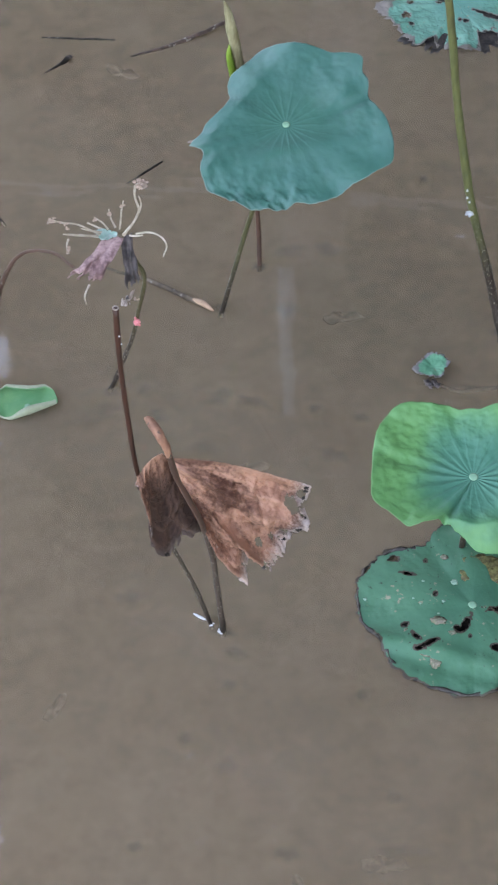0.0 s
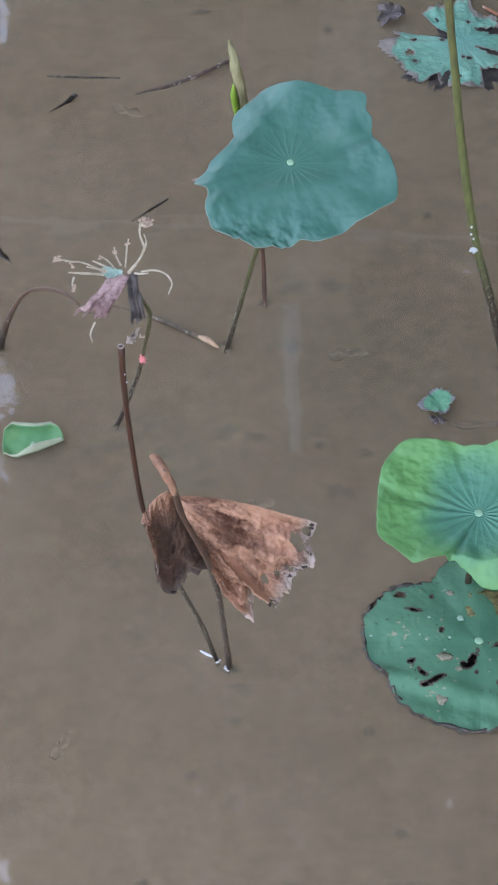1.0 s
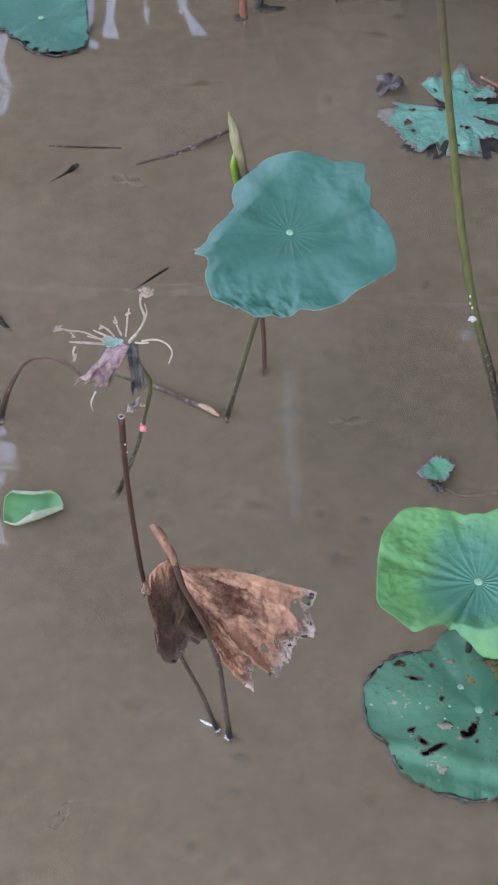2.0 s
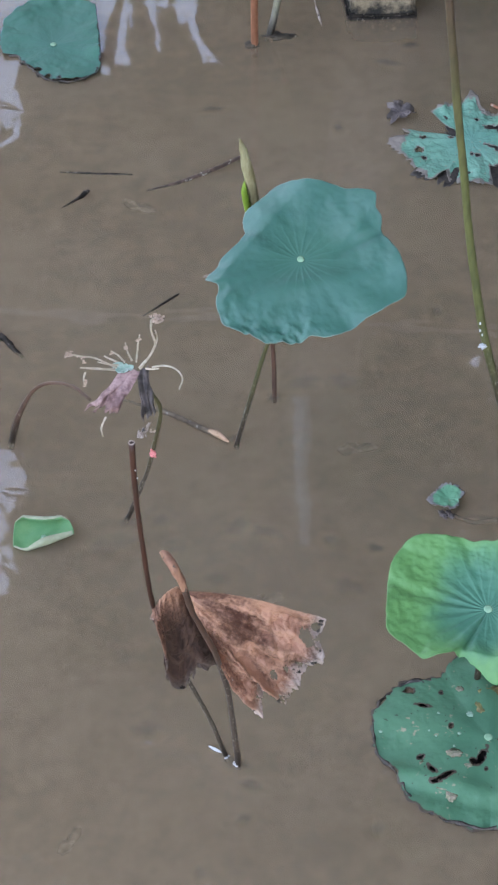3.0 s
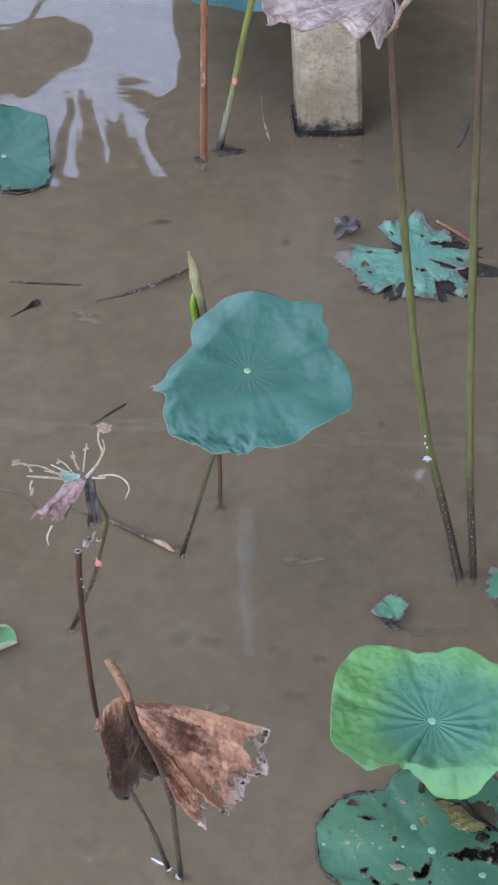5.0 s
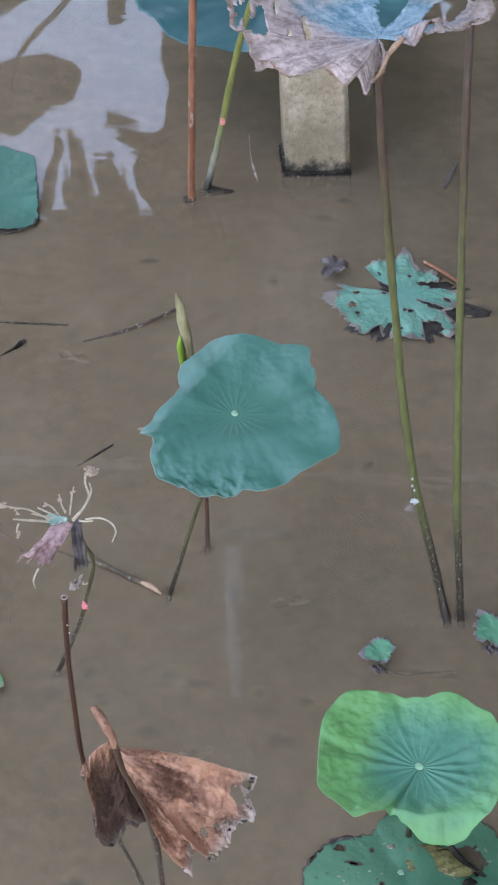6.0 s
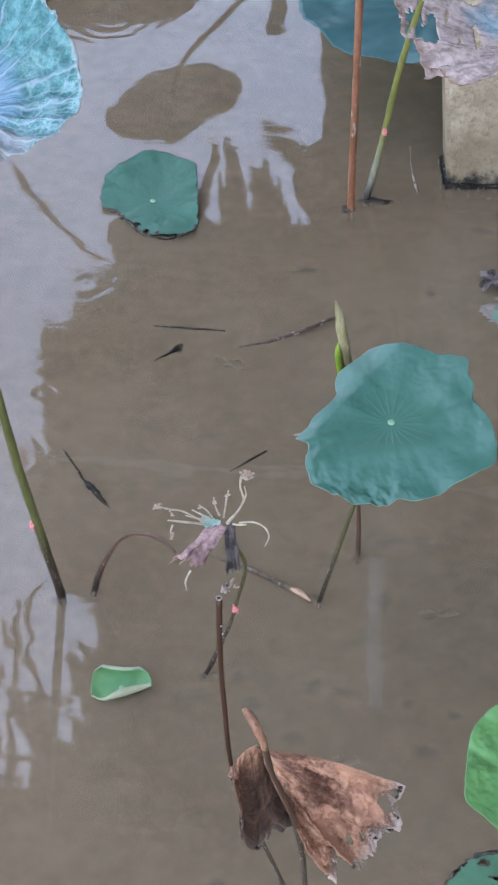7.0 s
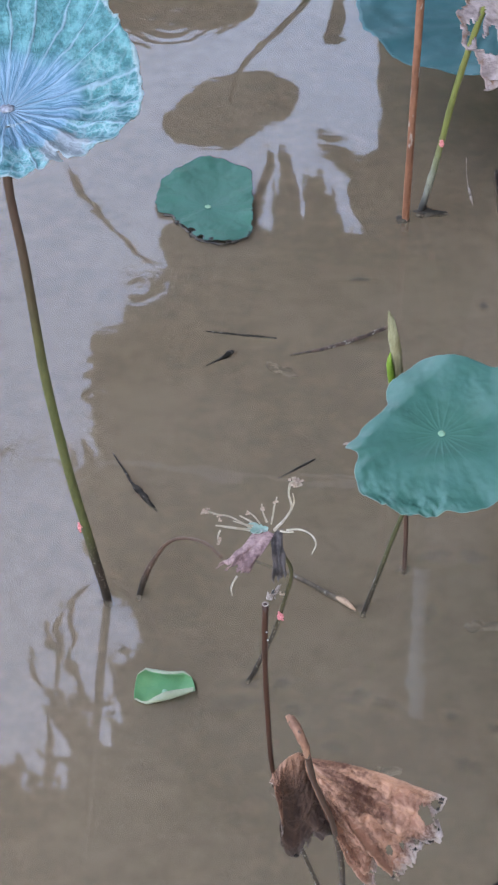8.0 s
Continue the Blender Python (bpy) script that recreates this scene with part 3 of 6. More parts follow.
# ---- the bright leaf over the eaten pad ----
def bright_leaf():
    top = (0.3405, 1.921, 0.2575)
    plant = thing("lotus_leaf", (0.348, 1.985, 0), "young yellow-green lotus leaf with a folded margin", "lotus leaf", "standing lotus leaves")
    turn = tilt(8, 0)
    radii = [0.130, 0.130, 0.132, 0.138, 0.140, 0.134, 0.132, 0.128, 0.122, 0.110, 0.110, 0.112, 0.124, 0.132, 0.144, 0.156, 0.160, 0.160, 0.158, 0.156, 0.156, 0.160, 0.164, 0.154, 0.148, 0.145, 0.114, 0.098, 0.103, 0.110, 0.119, 0.122, 0.125, 0.130, 0.128, 0.130, 0.130, 0.128, 0.126, 0.128]

    def bend(x, y, z, s, a):
        r = math.hypot(x, y)
        # the front lobe drops over a fold; beside it the leaf is slit towards the navel
        tuck = min(1.0, max(0.0, (a - 4.14) / 0.05)) * min(1.0, max(0.0, (5.5 - a) / 0.5))
        over = max(0.0, r - 0.090)
        z -= 1.5 * tuck * over * over / (over + 0.002)
        z -= 0.006 * tuck * math.exp(-(((a - 4.2) / 0.10) ** 2)) * min(1.0, s * 1.4)
        z += 0.006 * s * math.exp(-(((a - 3.98) / 0.14) ** 2))
        # the outer margin stands up round the back and left and waves
        z += 0.012 * s**3 * math.exp(-(((a - 2.6) / 0.6) ** 2)) + 0.012 * s**2 * math.exp(-(((a - 1.15) / 0.25) ** 2))
        z -= 0.012 * s**3 * math.exp(-(((a - 2.92) / 0.13) ** 2))
        # pleats between the main veins, and the puckered skin of the left side
        z += 0.0011 * math.cos(20 * a + 0.5 * math.sin(3 * a)) * math.sin(math.pi * min(1.0, s * 1.15)) * (0.6 + 0.4 * math.sin(2 * a + 1))
        left = math.exp(-(((a - 2.9) / 0.9) ** 2))
        z += 0.0032 * left * s * noise.fractal(Vector((x * 48, y * 62, 2.0)), 0.8, 2.1, 4)
        return x, y, z

    v, f, w = blade(radii, 280, 60, 0.022, 0.002, 7, 0.005, 22, 0.0005, 0.010, seed=5, shape=bend)
    part("blade", mesh_of("blade", v, f, leaf_bright, w), plant, top, turn)
    navel(plant, (top[0], top[1], top[2] + 0.002), turn, 0.007)
    stalk("stem", [(0.348, 1.988, -0.014), (0.348, 1.985, 0.0), (0.347, 1.965, 0.13), (0.3405, 1.921, 0.255)], [0.006, 0.0055, 0.005, 0.0045], stem_olive, plant, rough=0.15)


def eaten_pad():
    at = (0.3555, 1.858, 0.020)
    plant = thing("floating_lotus_pad", (0.3555, 1.858, 0), "floating green lotus pad riddled with brown-edged holes", "lotus pad", "floating pads")
    radii = [0.166, 0.172, 0.176, 0.184, 0.190, 0.196, 0.196, 0.198, 0.196, 0.194, 0.192, 0.182, 0.172, 0.148, 0.158, 0.173, 0.181, 0.188, 0.188, 0.186, 0.181, 0.177, 0.162, 0.160, 0.166, 0.166, 0.164, 0.166, 0.162, 0.166, 0.160, 0.156, 0.156, 0.160, 0.158, 0.160, 0.158, 0.158, 0.160, 0.162]
    holes = [(-0.108, -0.032, 0.006, 0.005, 0.2), (-0.092, -0.056, 0.0045, 0.010, 0.6), (-0.072, -0.071, 0.015, 0.0042, 0.55), (-0.086, -0.079, 0.007, 0.004, 0), (-0.013, -0.034, 0.0055, 0.018, -0.5), (-0.026, -0.044, 0.007, 0.006, 0.4), (-0.0685, 0.0985, 0.0035, 0.0045, 0), (-0.099, 0.0685, 0.011, 0.003, -0.25), (-0.0575, 0.0245, 0.003, 0.004, 0), (0.035, -0.078, 0.010, 0.005, -0.2), (-0.008, -0.057, 0.0022, 0.0022, 0),
             (0.075, -0.002, 0.040, 0.010, 0.1), (0.115, 0.0, 0.03, 0.018, 0), (-0.118, 0.101, 0.010, 0.006, 0.4), (0.09, 0.075, 0.022, 0.025, 0), (0.06, -0.115, 0.004, 0.014, 0)]

    def bend(x, y, z, s, a):
        z += 0.007 * math.exp(-(((y + 0.100 + 0.30 * x) / 0.016) ** 2)) * s - 0.004 * math.exp(-(((y + 0.128 + 0.30 * x) / 0.014) ** 2)) * s
        z += 0.003 * s * math.sin(5 * a + 1) + 0.003 * noise.noise(Vector((x, y, 0)) * 18)
        z += 0.006 * s**6 * max(0.0, noise.noise(Vector((a * 6, 3.0, 0))))
        return x, y, z

    def pad_top(x, y):
        """The height of the pad's skin at a spot off its navel."""
        return at[2] + 0.001 - 0.014 * (math.hypot(x, y) / 0.175) ** 1.6

    # a dark sheet added under the holes for the shade and rot seen through them
    v, f, w = blade([0.125, 0.12, 0.11, 0.12, 0.13, 0.12, 0.11, 0.12], 80, 12, -0.002, 0.001, 5, 0.002, 8, 0, 0.1, (), 0.0, 14)
    part("rot_shade_underlayer", mesh_of("rot_shade_underlayer", v, f, stem_soot, w), plant, (at[0] - 0.01, at[1], 0.004), None, "dark sheet for rot and shade in the holes")
    v, f, w = blade(radii, 400, 100, -0.014, 0.002, 9, 0.002, 22, 0.0, 0.07, holes, 0.028, 8, shape=bend)
    leaf = part("blade", mesh_of("blade", v, f, leaf_floating, w), plant, at)
    wet_margin(plant, at, radii, 2.15, 5.4, 3)
    navel(plant, (at[0], at[1], at[2] + 0.0015), None, 0.007)
    for n, (x, y, size) in enumerate(((-0.025, 0.047, 0.0055), (-0.075, 0.051, 0.0028), (-0.092, 0.017, 0.003), (-0.169, 0.021, 0.003), (-0.045, 0.009, 0.0028), (0.076, -0.042, 0.006), (-0.055, -0.015, 0.002), (-0.082, 0.006, 0.0016), (0.02, -0.10, 0.0025))):
        lump("fleck", (size, size * 0.9, 0.0007), fleck_pale, leaf, (at[0] + x, at[1] + y, pad_top(x, y)), 0.4, n, "pale bleached fleck")
    for n, (x, y, wide, deep) in enumerate(((-0.038, 0.102, 0.006, 0.005), (-0.056, -0.028, 0.012, 0.007), (-0.0645, -0.105, 0.008, 0.010), (-0.125, 0.070, 0.008, 0.005), (-0.075, -0.088, 0.012, 0.006), (-0.035, -0.050, 0.006, 0.006), (-0.105, -0.048, 0.006, 0.008))):
        lump("scab", (wide, deep, 0.0003), scab_tan, leaf, (at[0] + x, at[1] + y, pad_top(x, y) - 0.0007), 0.55, n + 20, "tan scab on the leaf", 2.4)
    rot = [(0.022, 0.086), (0.047, 0.064), (0.065, 0.058), (0.011, 0.063), (0.036, 0.078)]
    for n, (x, y) in enumerate(rot):
        lump("rotten_patch", (0.026, 0.017, 0.0009), rot_olive, leaf, (at[0] + x, at[1] + y, at[2] - 0.002), 0.5, n, "rotten olive-brown patch", 2.2)
    stalk("snag", [(at[0] + 0.052, at[1] + 0.10, 0.03), (at[0] + 0.075, at[1] + 0.07, 0.02), (at[0] + 0.11, at[1] + 0.045, 0.012)], [0.005, 0.005, 0.003], stem_soot, plant, "dark wet stalk end")
    lump("gall", (0.012, 0.01, 0.01), stem_soot, plant, (at[0] + 0.082, at[1] + 0.03, 0.012), 0.3, 2, "black wet lump")


fleck_pale = grainy("fleck_pale", (0.17, 0.27, 0.19), (0.27, 0.36, 0.27), 100, 400, 0.6, 0.0004)
scab_tan = grainy("scab_tan", (0.11, 0.12, 0.07), (0.28, 0.22, 0.16), 90, 300, 0.8, 0.0006)
rot_olive = grainy("rot_olive", (0.07, 0.05, 0.02), (0.20, 0.17, 0.06), 60, 200, 0.5, 0.001)
bright_leaf()


# ---- other floating pads ----
rot_shade_black = grainy("rot_shade_black", (0.014, 0.011, 0.01), (0.06, 0.045, 0.036), 40, 160, 0.6, 0.001)


def tattered_pad():
    at = (0.446, 3.465, 0.006)
    plant = thing("floating_lotus_pad", (at[0], at[1], 0), "tattered pale green floating pad, deeply torn and grey-edged", "lotus pad", "floating pads")
    radii = [0.124, 0.124, 0.123, 0.102, 0.094, 0.087, 0.098, 0.109, 0.114, 0.12, 0.12, 0.116, 0.116, 0.136, 0.174, 0.168, 0.146, 0.132, 0.143, 0.14, 0.147, 0.136, 0.046, 0.04, 0.036, 0.034, 0.034, 0.145, 0.145, 0.149, 0.168, 0.17, 0.168, 0.164, 0.162, 0.162, 0.166, 0.164, 0.166, 0.176, 0.126, 0.14, 0.146, 0.148, 0.152, 0.15, 0.154, 0.156, 0.106, 0.1, 0.17, 0.168, 0.16, 0.138, 0.11, 0.098, 0.114, 0.119, 0.12, 0.123]
    holes = [(-0.105, 0.014, 0.007, 0.007, 0), (-0.116, -0.030, 0.009, 0.010, 0), (-0.1075, -0.063, 0.006, 0.007, 0), (-0.043, 0.0115, 0.006, 0.004, 0), (0.010, -0.050, 0.006, 0.006, 0), (-0.002, -0.048, 0.004, 0.005, 0), (0.017, 0.077, 0.005, 0.005, 0), (0.097, -0.010, 0.009, 0.008, 0), (0.057, -0.030, 0.030, 0.006, -0.55), (0.06, 0.045, 0.03, 0.008, -0.25), (0.06, -0.115, 0.018, 0.028, 0.0)]
    # dark sheet again: black shreds, and shade filled in behind the holes
    v, f, w = blade([0.155, 0.13, 0.11, 0.105, 0.10, 0.11, 0.10, 0.06, 0.05, 0.06, 0.12, 0.15, 0.155, 0.14, 0.14, 0.15, 0.15, 0.17], 160, 20, 0.0, 0.001, 5, 0.003, 8, 0, 0.35, (), 0.0, 17, gaps=0.12)
    part("rot_shade_underlayer", mesh_of("rot_shade_underlayer", v, f, rot_shade_black, w), plant, (at[0], at[1] - 0.006, 0.002), None, "dark sheet for rotted shreds and shade in the holes")
    v, f, w = blade(radii, 420, 80, 0.0, 0.003, 11, 0.006, 22, 0.0003, 0.12, holes, 0.17, 12)
    part("blade", mesh_of("blade", v, f, leaf_tattered, w), plant, at)
    v, f, w = blade([0.03, 0.025, 0.035, 0.03, 0.024, 0.036, 0.03, 0.025], 60, 10, 0.004, 0.006, 5, 0.012, 8, 0, 0.5, (), 0.9, 4)
    part("scrap", mesh_of("scrap", v, f, dry_dark, w), plant, (0.298, 3.563, 0.012), tilt(10, 0), "grey shrivelled scrap")
    stalk("split_rib", [(0.50, 3.60, 0.006), (0.54, 3.55, 0.012), (0.575, 3.51, 0.01)], [0.003, 0.004, 0.003], stem_rust, plant, "reddish split rib")


def wet_margin(plant, at, radii, low, high, seed, close=0.985):
    """The curled, blackened margin of a floating pad, between two angles."""
    line = []
    for n, a in enumerate(np.linspace(low, high, 60)):
        jag = noise.noise(Vector((a * 7, seed, 0)))
        r = ring_at(radii, a) * (close + 0.018 * jag + 0.012 * noise.noise(Vector((a * 22, seed, 3))))
        line.append((at[0] + r * math.cos(a), at[1] + r * math.sin(a), 0.004 + 0.004 * abs(noise.noise(Vector((a * 11, seed, 7))))))
    wide = [0.0012 + 0.0042 * max(0.0, 0.3 + noise.noise(Vector((a * 9, seed, 11)))) for a in np.linspace(low, high, 60)]
    stalk("curled_margin", line, wide, rot_wet, plant, "wet blackened margin", sides=7, steps=3, rough=0.9)


rot_wet = grainy("rot_wet", (0.014, 0.011, 0.010), (0.085, 0.065, 0.055), 60, 260, 0.25, 0.002)


def far_pad():
    at = (-0.491, 3.829, 0.007)
    plant = thing("floating_lotus_pad", (at[0], at[1], 0), "deep green lotus pad with a nibbled wet margin", "lotus pad", "floating pads")
    radii = [0.107, 0.106, 0.108, 0.112, 0.122, 0.136, 0.158, 0.186, 0.204, 0.214, 0.220, 0.222, 0.212, 0.190, 0.179, 0.164, 0.152, 0.140, 0.132, 0.126, 0.122, 0.120, 0.116, 0.090, 0.091, 0.094, 0.096, 0.100, 0.109, 0.122, 0.138, 0.144, 0.154, 0.152, 0.154, 0.150, 0.138, 0.125, 0.116, 0.110]
    holes = [(-0.065, -0.075, 0.010, 0.007, 0), (-0.045, -0.115, 0.006, 0.006, 0), (-0.028, -0.105, 0.010, 0.008, 0), (0.0, -0.128, 0.007, 0.006, 0), (0.025, -0.138, 0.005, 0.006, 0), (0.105, 0.13, 0.010, 0.008, 0)]

    def bend(x, y, z, s, a):
        z += 0.004 * s**2 * math.exp(-(((a - 5.6) / 0.9) ** 2)) + 0.004 * s * math.sin(3 * a + 0.6)
        z += 0.006 * math.exp(-(((y + 0.02 - 0.1 * x) / 0.02) ** 2)) * max(0.0, -x) / 0.1
        return x, y, z

    v, f, w = blade(radii, 220, 40, 0.002, 0.002, 6, 0.003, 22, 0.0, 0.05, holes, 0.012, 15, shape=bend)
    part("blade", mesh_of("blade", v, f, leaf_far, w), plant, at)
    wet_margin(plant, at, radii, 3.5, 5.6, 9, 0.985)
    navel(plant, (at[0], at[1], at[2] + 0.003), None, 0.0075)
    stalk("stem", [(at[0], at[1] + 0.02, -0.06), (at[0], at[1], 0.006)], 0.005, stem_olive, plant)


def curled_pad():
    cx, cy = -0.387, 2.308
    plant = thing("curled_lotus_pad", (cx, cy, 0), "small bright green pad with both margins rolled inward", "lotus pad", "floating pads")
    near = np.array([(-0.433, 2.269), (-0.423, 2.265), (-0.411, 2.265), (-0.398, 2.271), (-0.382, 2.279), (-0.366, 2.287), (-0.350, 2.295), (-0.336, 2.300)])
    far = np.array([(-0.436, 2.328), (-0.425, 2.338), (-0.413, 2.335), (-0.400, 2.333), (-0.387, 2.332), (-0.373, 2.334), (-0.359, 2.338), (-0.346, 2.331)])
    steps = np.linspace(0, 1, len(near))

    def place(u, v):
        a = np.array([np.interp(u, steps, near[:, 0]), np.interp(u, steps, near[:, 1])])
        b = np.array([np.interp(u, steps, far[:, 0]), np.interp(u, steps, far[:, 1])])
        c = a + (b - a) * min(1.0, max(0.0, (v - 0.22) / 0.58))
        side = 2 * u - 1
        belly = max(0.0, 1 - side * side)
        p = np.array((c[0] + 0.005 * math.sin(math.pi * v) * math.copysign(abs(side) ** 3, side), c[1], 0.0))
        p[2] = 0.004 + 0.004 * (2 * v - 1) ** 2 + 0.005 * side**4 + 0.0015 * noise.noise(Vector((u * 5, v * 5, 0)))
        if v > 0.80:
            r = 0.0006 + 0.0052 * belly**0.7
            q = (v - 0.80) / 0.20 * 4.1
            p += np.array((0, r * math.sin(q), r * (1 - math.cos(q))))
        if v < 0.22:
            r = 0.0004 + 0.0074 * min(1.0, max(0.0, (u - 0.12) / 0.42)) ** 1.2 * (1 - 0.62 * max(0.0, u - 0.58) / 0.42)
            q = (0.22 - v) / 0.22 * 3.4
            p += np.array((0, -r * math.sin(q), r * (1 - math.cos(q))))
        return p - np.array((cx, cy, 0))

    pale = lambda u, v: 1.0 if v > 0.86 or v < 0.19 else 0.0
    v, f, w = sheet(60, 100, place, pale, 0.0009)
    part("blade", mesh_of("blade", v, f, leaf_curled, w), plant, (cx, cy, 0))
    navel(plant, (-0.386, 2.295, 0.008), None, 0.0048)


def scrap_pad(at, size, label, seed):
    plant = thing("leaf_scrap", (at[0], at[1], 0), label, "leaf scrap", "floating scraps")
    k = 10
    rng = random.Random(seed)
    radii = [size * rng.uniform(0.75, 1.15) for _ in range(k)]
    v, f, w = blade(radii, 80, 16, 0.003, 0.002, 4, 0.006, 12, 0.0, 0.30, (), 0.22, seed)
    part("blade", mesh_of("blade", v, f, leaf_scrap, w), plant, (at[0], at[1], 0.006))
    for n in range(4):
        lump("rotted_edge", (0.0045, 0.006, 0.002), dry_dark, plant, (at[0] - size * 0.45 + 0.006 * n, at[1] - size * 1.15 - 0.007 * (n % 2), 0.003), 1.0, n + seed, "rotted grey edge")


eaten_pad()
tattered_pad()
far_pad()
curled_pad()
scrap_pad((0.327, 2.394), 0.030, "small torn green scrap with grey rotted edge", 21)
scrap_pad((0.535, 2.455), 0.040, "small floating green leaf scrap", 22)


# ---- the dry brown leaf and the cut stem beside it ----
def dry_leaf():
    plant = thing("dry_lotus_leaf", (-0.040, 1.828, 0), "dead brown crumpled lotus leaf drooping from its stem", "dry leaf")
    stem = stalk("stem", [(-0.040, 1.824, -0.014), (-0.040, 1.822, 0.000), (-0.045, 1.807, 0.097), (-0.049, 1.790, 0.178), (-0.053, 1.772, 0.251), (-0.061, 1.750, 0.327), (-0.070, 1.715, 0.414), (-0.085, 1.700, 0.477), (-0.097, 1.688, 0.531), (-0.104, 1.676, 0.585)], [0.0052, 0.0048, 0.0045, 0.0043, 0.0042, 0.004, 0.004, 0.004, 0.0042, 0.0043], stem_dark_dry, plant, rough=0.3)
    stalk("stem_top", [(-0.104, 1.676, 0.585), (-0.109, 1.672, 0.610), (-0.116, 1.674, 0.628), (-0.123, 1.684, 0.633), (-0.129, 1.695, 0.633), (-0.134, 1.705, 0.625)], [0.0046, 0.0052, 0.006, 0.0064, 0.0056, 0.003], stem_dry, stem, "tan shrivelled stem end", rough=0.35)
    wet_flecks(stem, (-0.040, 1.822), 31)
    rim = curve([(-0.159, 1.775, 0.414), (-0.150, 1.760, 0.410), (-0.140, 1.755, 0.376), (-0.137, 1.745, 0.333), (-0.140, 1.740, 0.306), (-0.117, 1.740, 0.281), (-0.105, 1.750, 0.285), (-0.090, 1.775, 0.301), (-0.069, 1.785, 0.301), (-0.065, 1.790, 0.330), (-0.047, 1.775, 0.331), (-0.036, 1.755, 0.309), (-0.024, 1.745, 0.283), (-0.020, 1.735, 0.253), (0.002, 1.735, 0.247), (0.007, 1.735, 0.278), (0.037, 1.735, 0.263), (0.059, 1.740, 0.299), (0.077, 1.745, 0.349), (0.083, 1.745, 0.392), (0.085, 1.748, 0.428), (0.055, 1.744, 0.434), (0.023, 1.744, 0.440), (-0.008, 1.750, 0.454), (-0.045, 1.762, 0.459), (-0.082, 1.780, 0.459)], 12)
    ridge = curve([(-0.151, 1.790, 0.422), (-0.149, 1.790, 0.427), (-0.147, 1.790, 0.432), (-0.144, 1.790, 0.436), (-0.141, 1.790, 0.440), (-0.135, 1.790, 0.447), (-0.129, 1.790, 0.453), (-0.122, 1.790, 0.456), (-0.115, 1.790, 0.451), (-0.108, 1.785, 0.452), (-0.102, 1.785, 0.450), (-0.101, 1.785, 0.450), (-0.100, 1.786, 0.450), (-0.098, 1.787, 0.449), (-0.097, 1.787, 0.449), (-0.096, 1.788, 0.448), (-0.095, 1.789, 0.447), (-0.093, 1.790, 0.447), (-0.092, 1.791, 0.446), (-0.091, 1.791, 0.445), (-0.090, 1.792, 0.445), (-0.088, 1.793, 0.444), (-0.087, 1.794, 0.444), (-0.086, 1.795, 0.443), (-0.084, 1.795, 0.442), (-0.083, 1.796, 0.442)], 12)
    size = len(rim) - 1

    def along(line, u):
        i = min(int(u * size), size - 1)
        return line[i] + (line[i + 1] - line[i]) * (u * size - i)

    def along_part(line, u):
        x = u * (len(line) - 1)
        k = min(int(x), len(line) - 2)
        return line[k] + (line[k + 1] - line[k]) * (x - k)

    def place(u, v):
        edge, root = along(rim, u), along(ridge, u)
        w = v**0.9
        p = root + (edge - root) * w
        swell = math.sin(math.pi * w**0.8)
        p[1] += 0.030 * swell * math.exp(-(((u - 0.28) / 0.09) ** 2))
        p[1] -= 0.018 * swell * math.exp(-(((u - 0.06) / 0.07) ** 2))
        p[2] += 0.012 * swell * math.exp(-(((u - 0.10) / 0.10) ** 2)) * (1 - w)
        pleat = math.sin(u * 2 * math.pi * 10 + 1.6 * math.sin(4 * w) + 2.0 * noise.noise(Vector((u * 9, w * 2, 4.0))))
        sharp = math.copysign(abs(pleat) ** 0.6, pleat)
        side = 1.0 if 0.45 < u < 0.85 else 0.45
        p[1] += 0.014 * sharp * w**0.8 * side
        p[2] += 0.003 * sharp * w * side
        p[1] += 0.014 * w**0.7 * side * math.sin(u * 2 * math.pi * 5.5 + 0.8)
        n = Vector((edge[0] * w * 26, edge[2] * w * 26, u * 8))
        p += np.array([0.003, 0.016, 0.003]) * w * np.array(noise.noise_vector(n))
        p += np.array([0.0015, 0.009, 0.002]) * w**0.5 * np.array(noise.noise_vector(n * 3.3))
        p += np.array([0.0006, 0.0022, 0.0009]) * np.array(noise.noise_vector(n * 9.1))
        p += (edge - root) * 0.07 * max(0.0, w - 0.75) * 4 * noise.noise(Vector((u * 70, 3.0, 0)))
        return p

    def keep(u, v):
        if u > 0.41:
            return False
        if v > 0.90 and noise.fractal(Vector((u * 45, 7.7, v * 8)), 0.6, 2.2, 4) > 0.55 - 4.5 * (v - 0.90):
            return False
        return True

    v, f, w = sheet(280, 80, place, lambda u, v: v, 0.0011, keep)
    across = sheet(280, 80, place, lambda u, v: u, 0.0011, keep)[2]
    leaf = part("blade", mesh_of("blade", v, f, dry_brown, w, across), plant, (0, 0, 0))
    for n, u in enumerate((0.03, 0.165, 0.2)):
        lump("charred_edge", (0.003, 0.002, 0.0025), stem_soot, leaf, tuple(place(u, 0.97) - np.array((0, 0.002, 0))), 0.8, n, "blackened edge", 2.5)
    margin = curve([(0.087, 1.752, 0.435), (0.083, 1.742, 0.405), (0.082, 1.738, 0.369), (0.064, 1.735, 0.332), (0.050, 1.732, 0.298), (0.037, 1.732, 0.266), (0.018, 1.733, 0.287), (0.002, 1.735, 0.277), (-0.004, 1.736, 0.243), (-0.021, 1.740, 0.242), (-0.028, 1.746, 0.275), (-0.040, 1.752, 0.294), (-0.049, 1.757, 0.316), (-0.053, 1.762, 0.339), (-0.063, 1.765, 0.353)], 14)
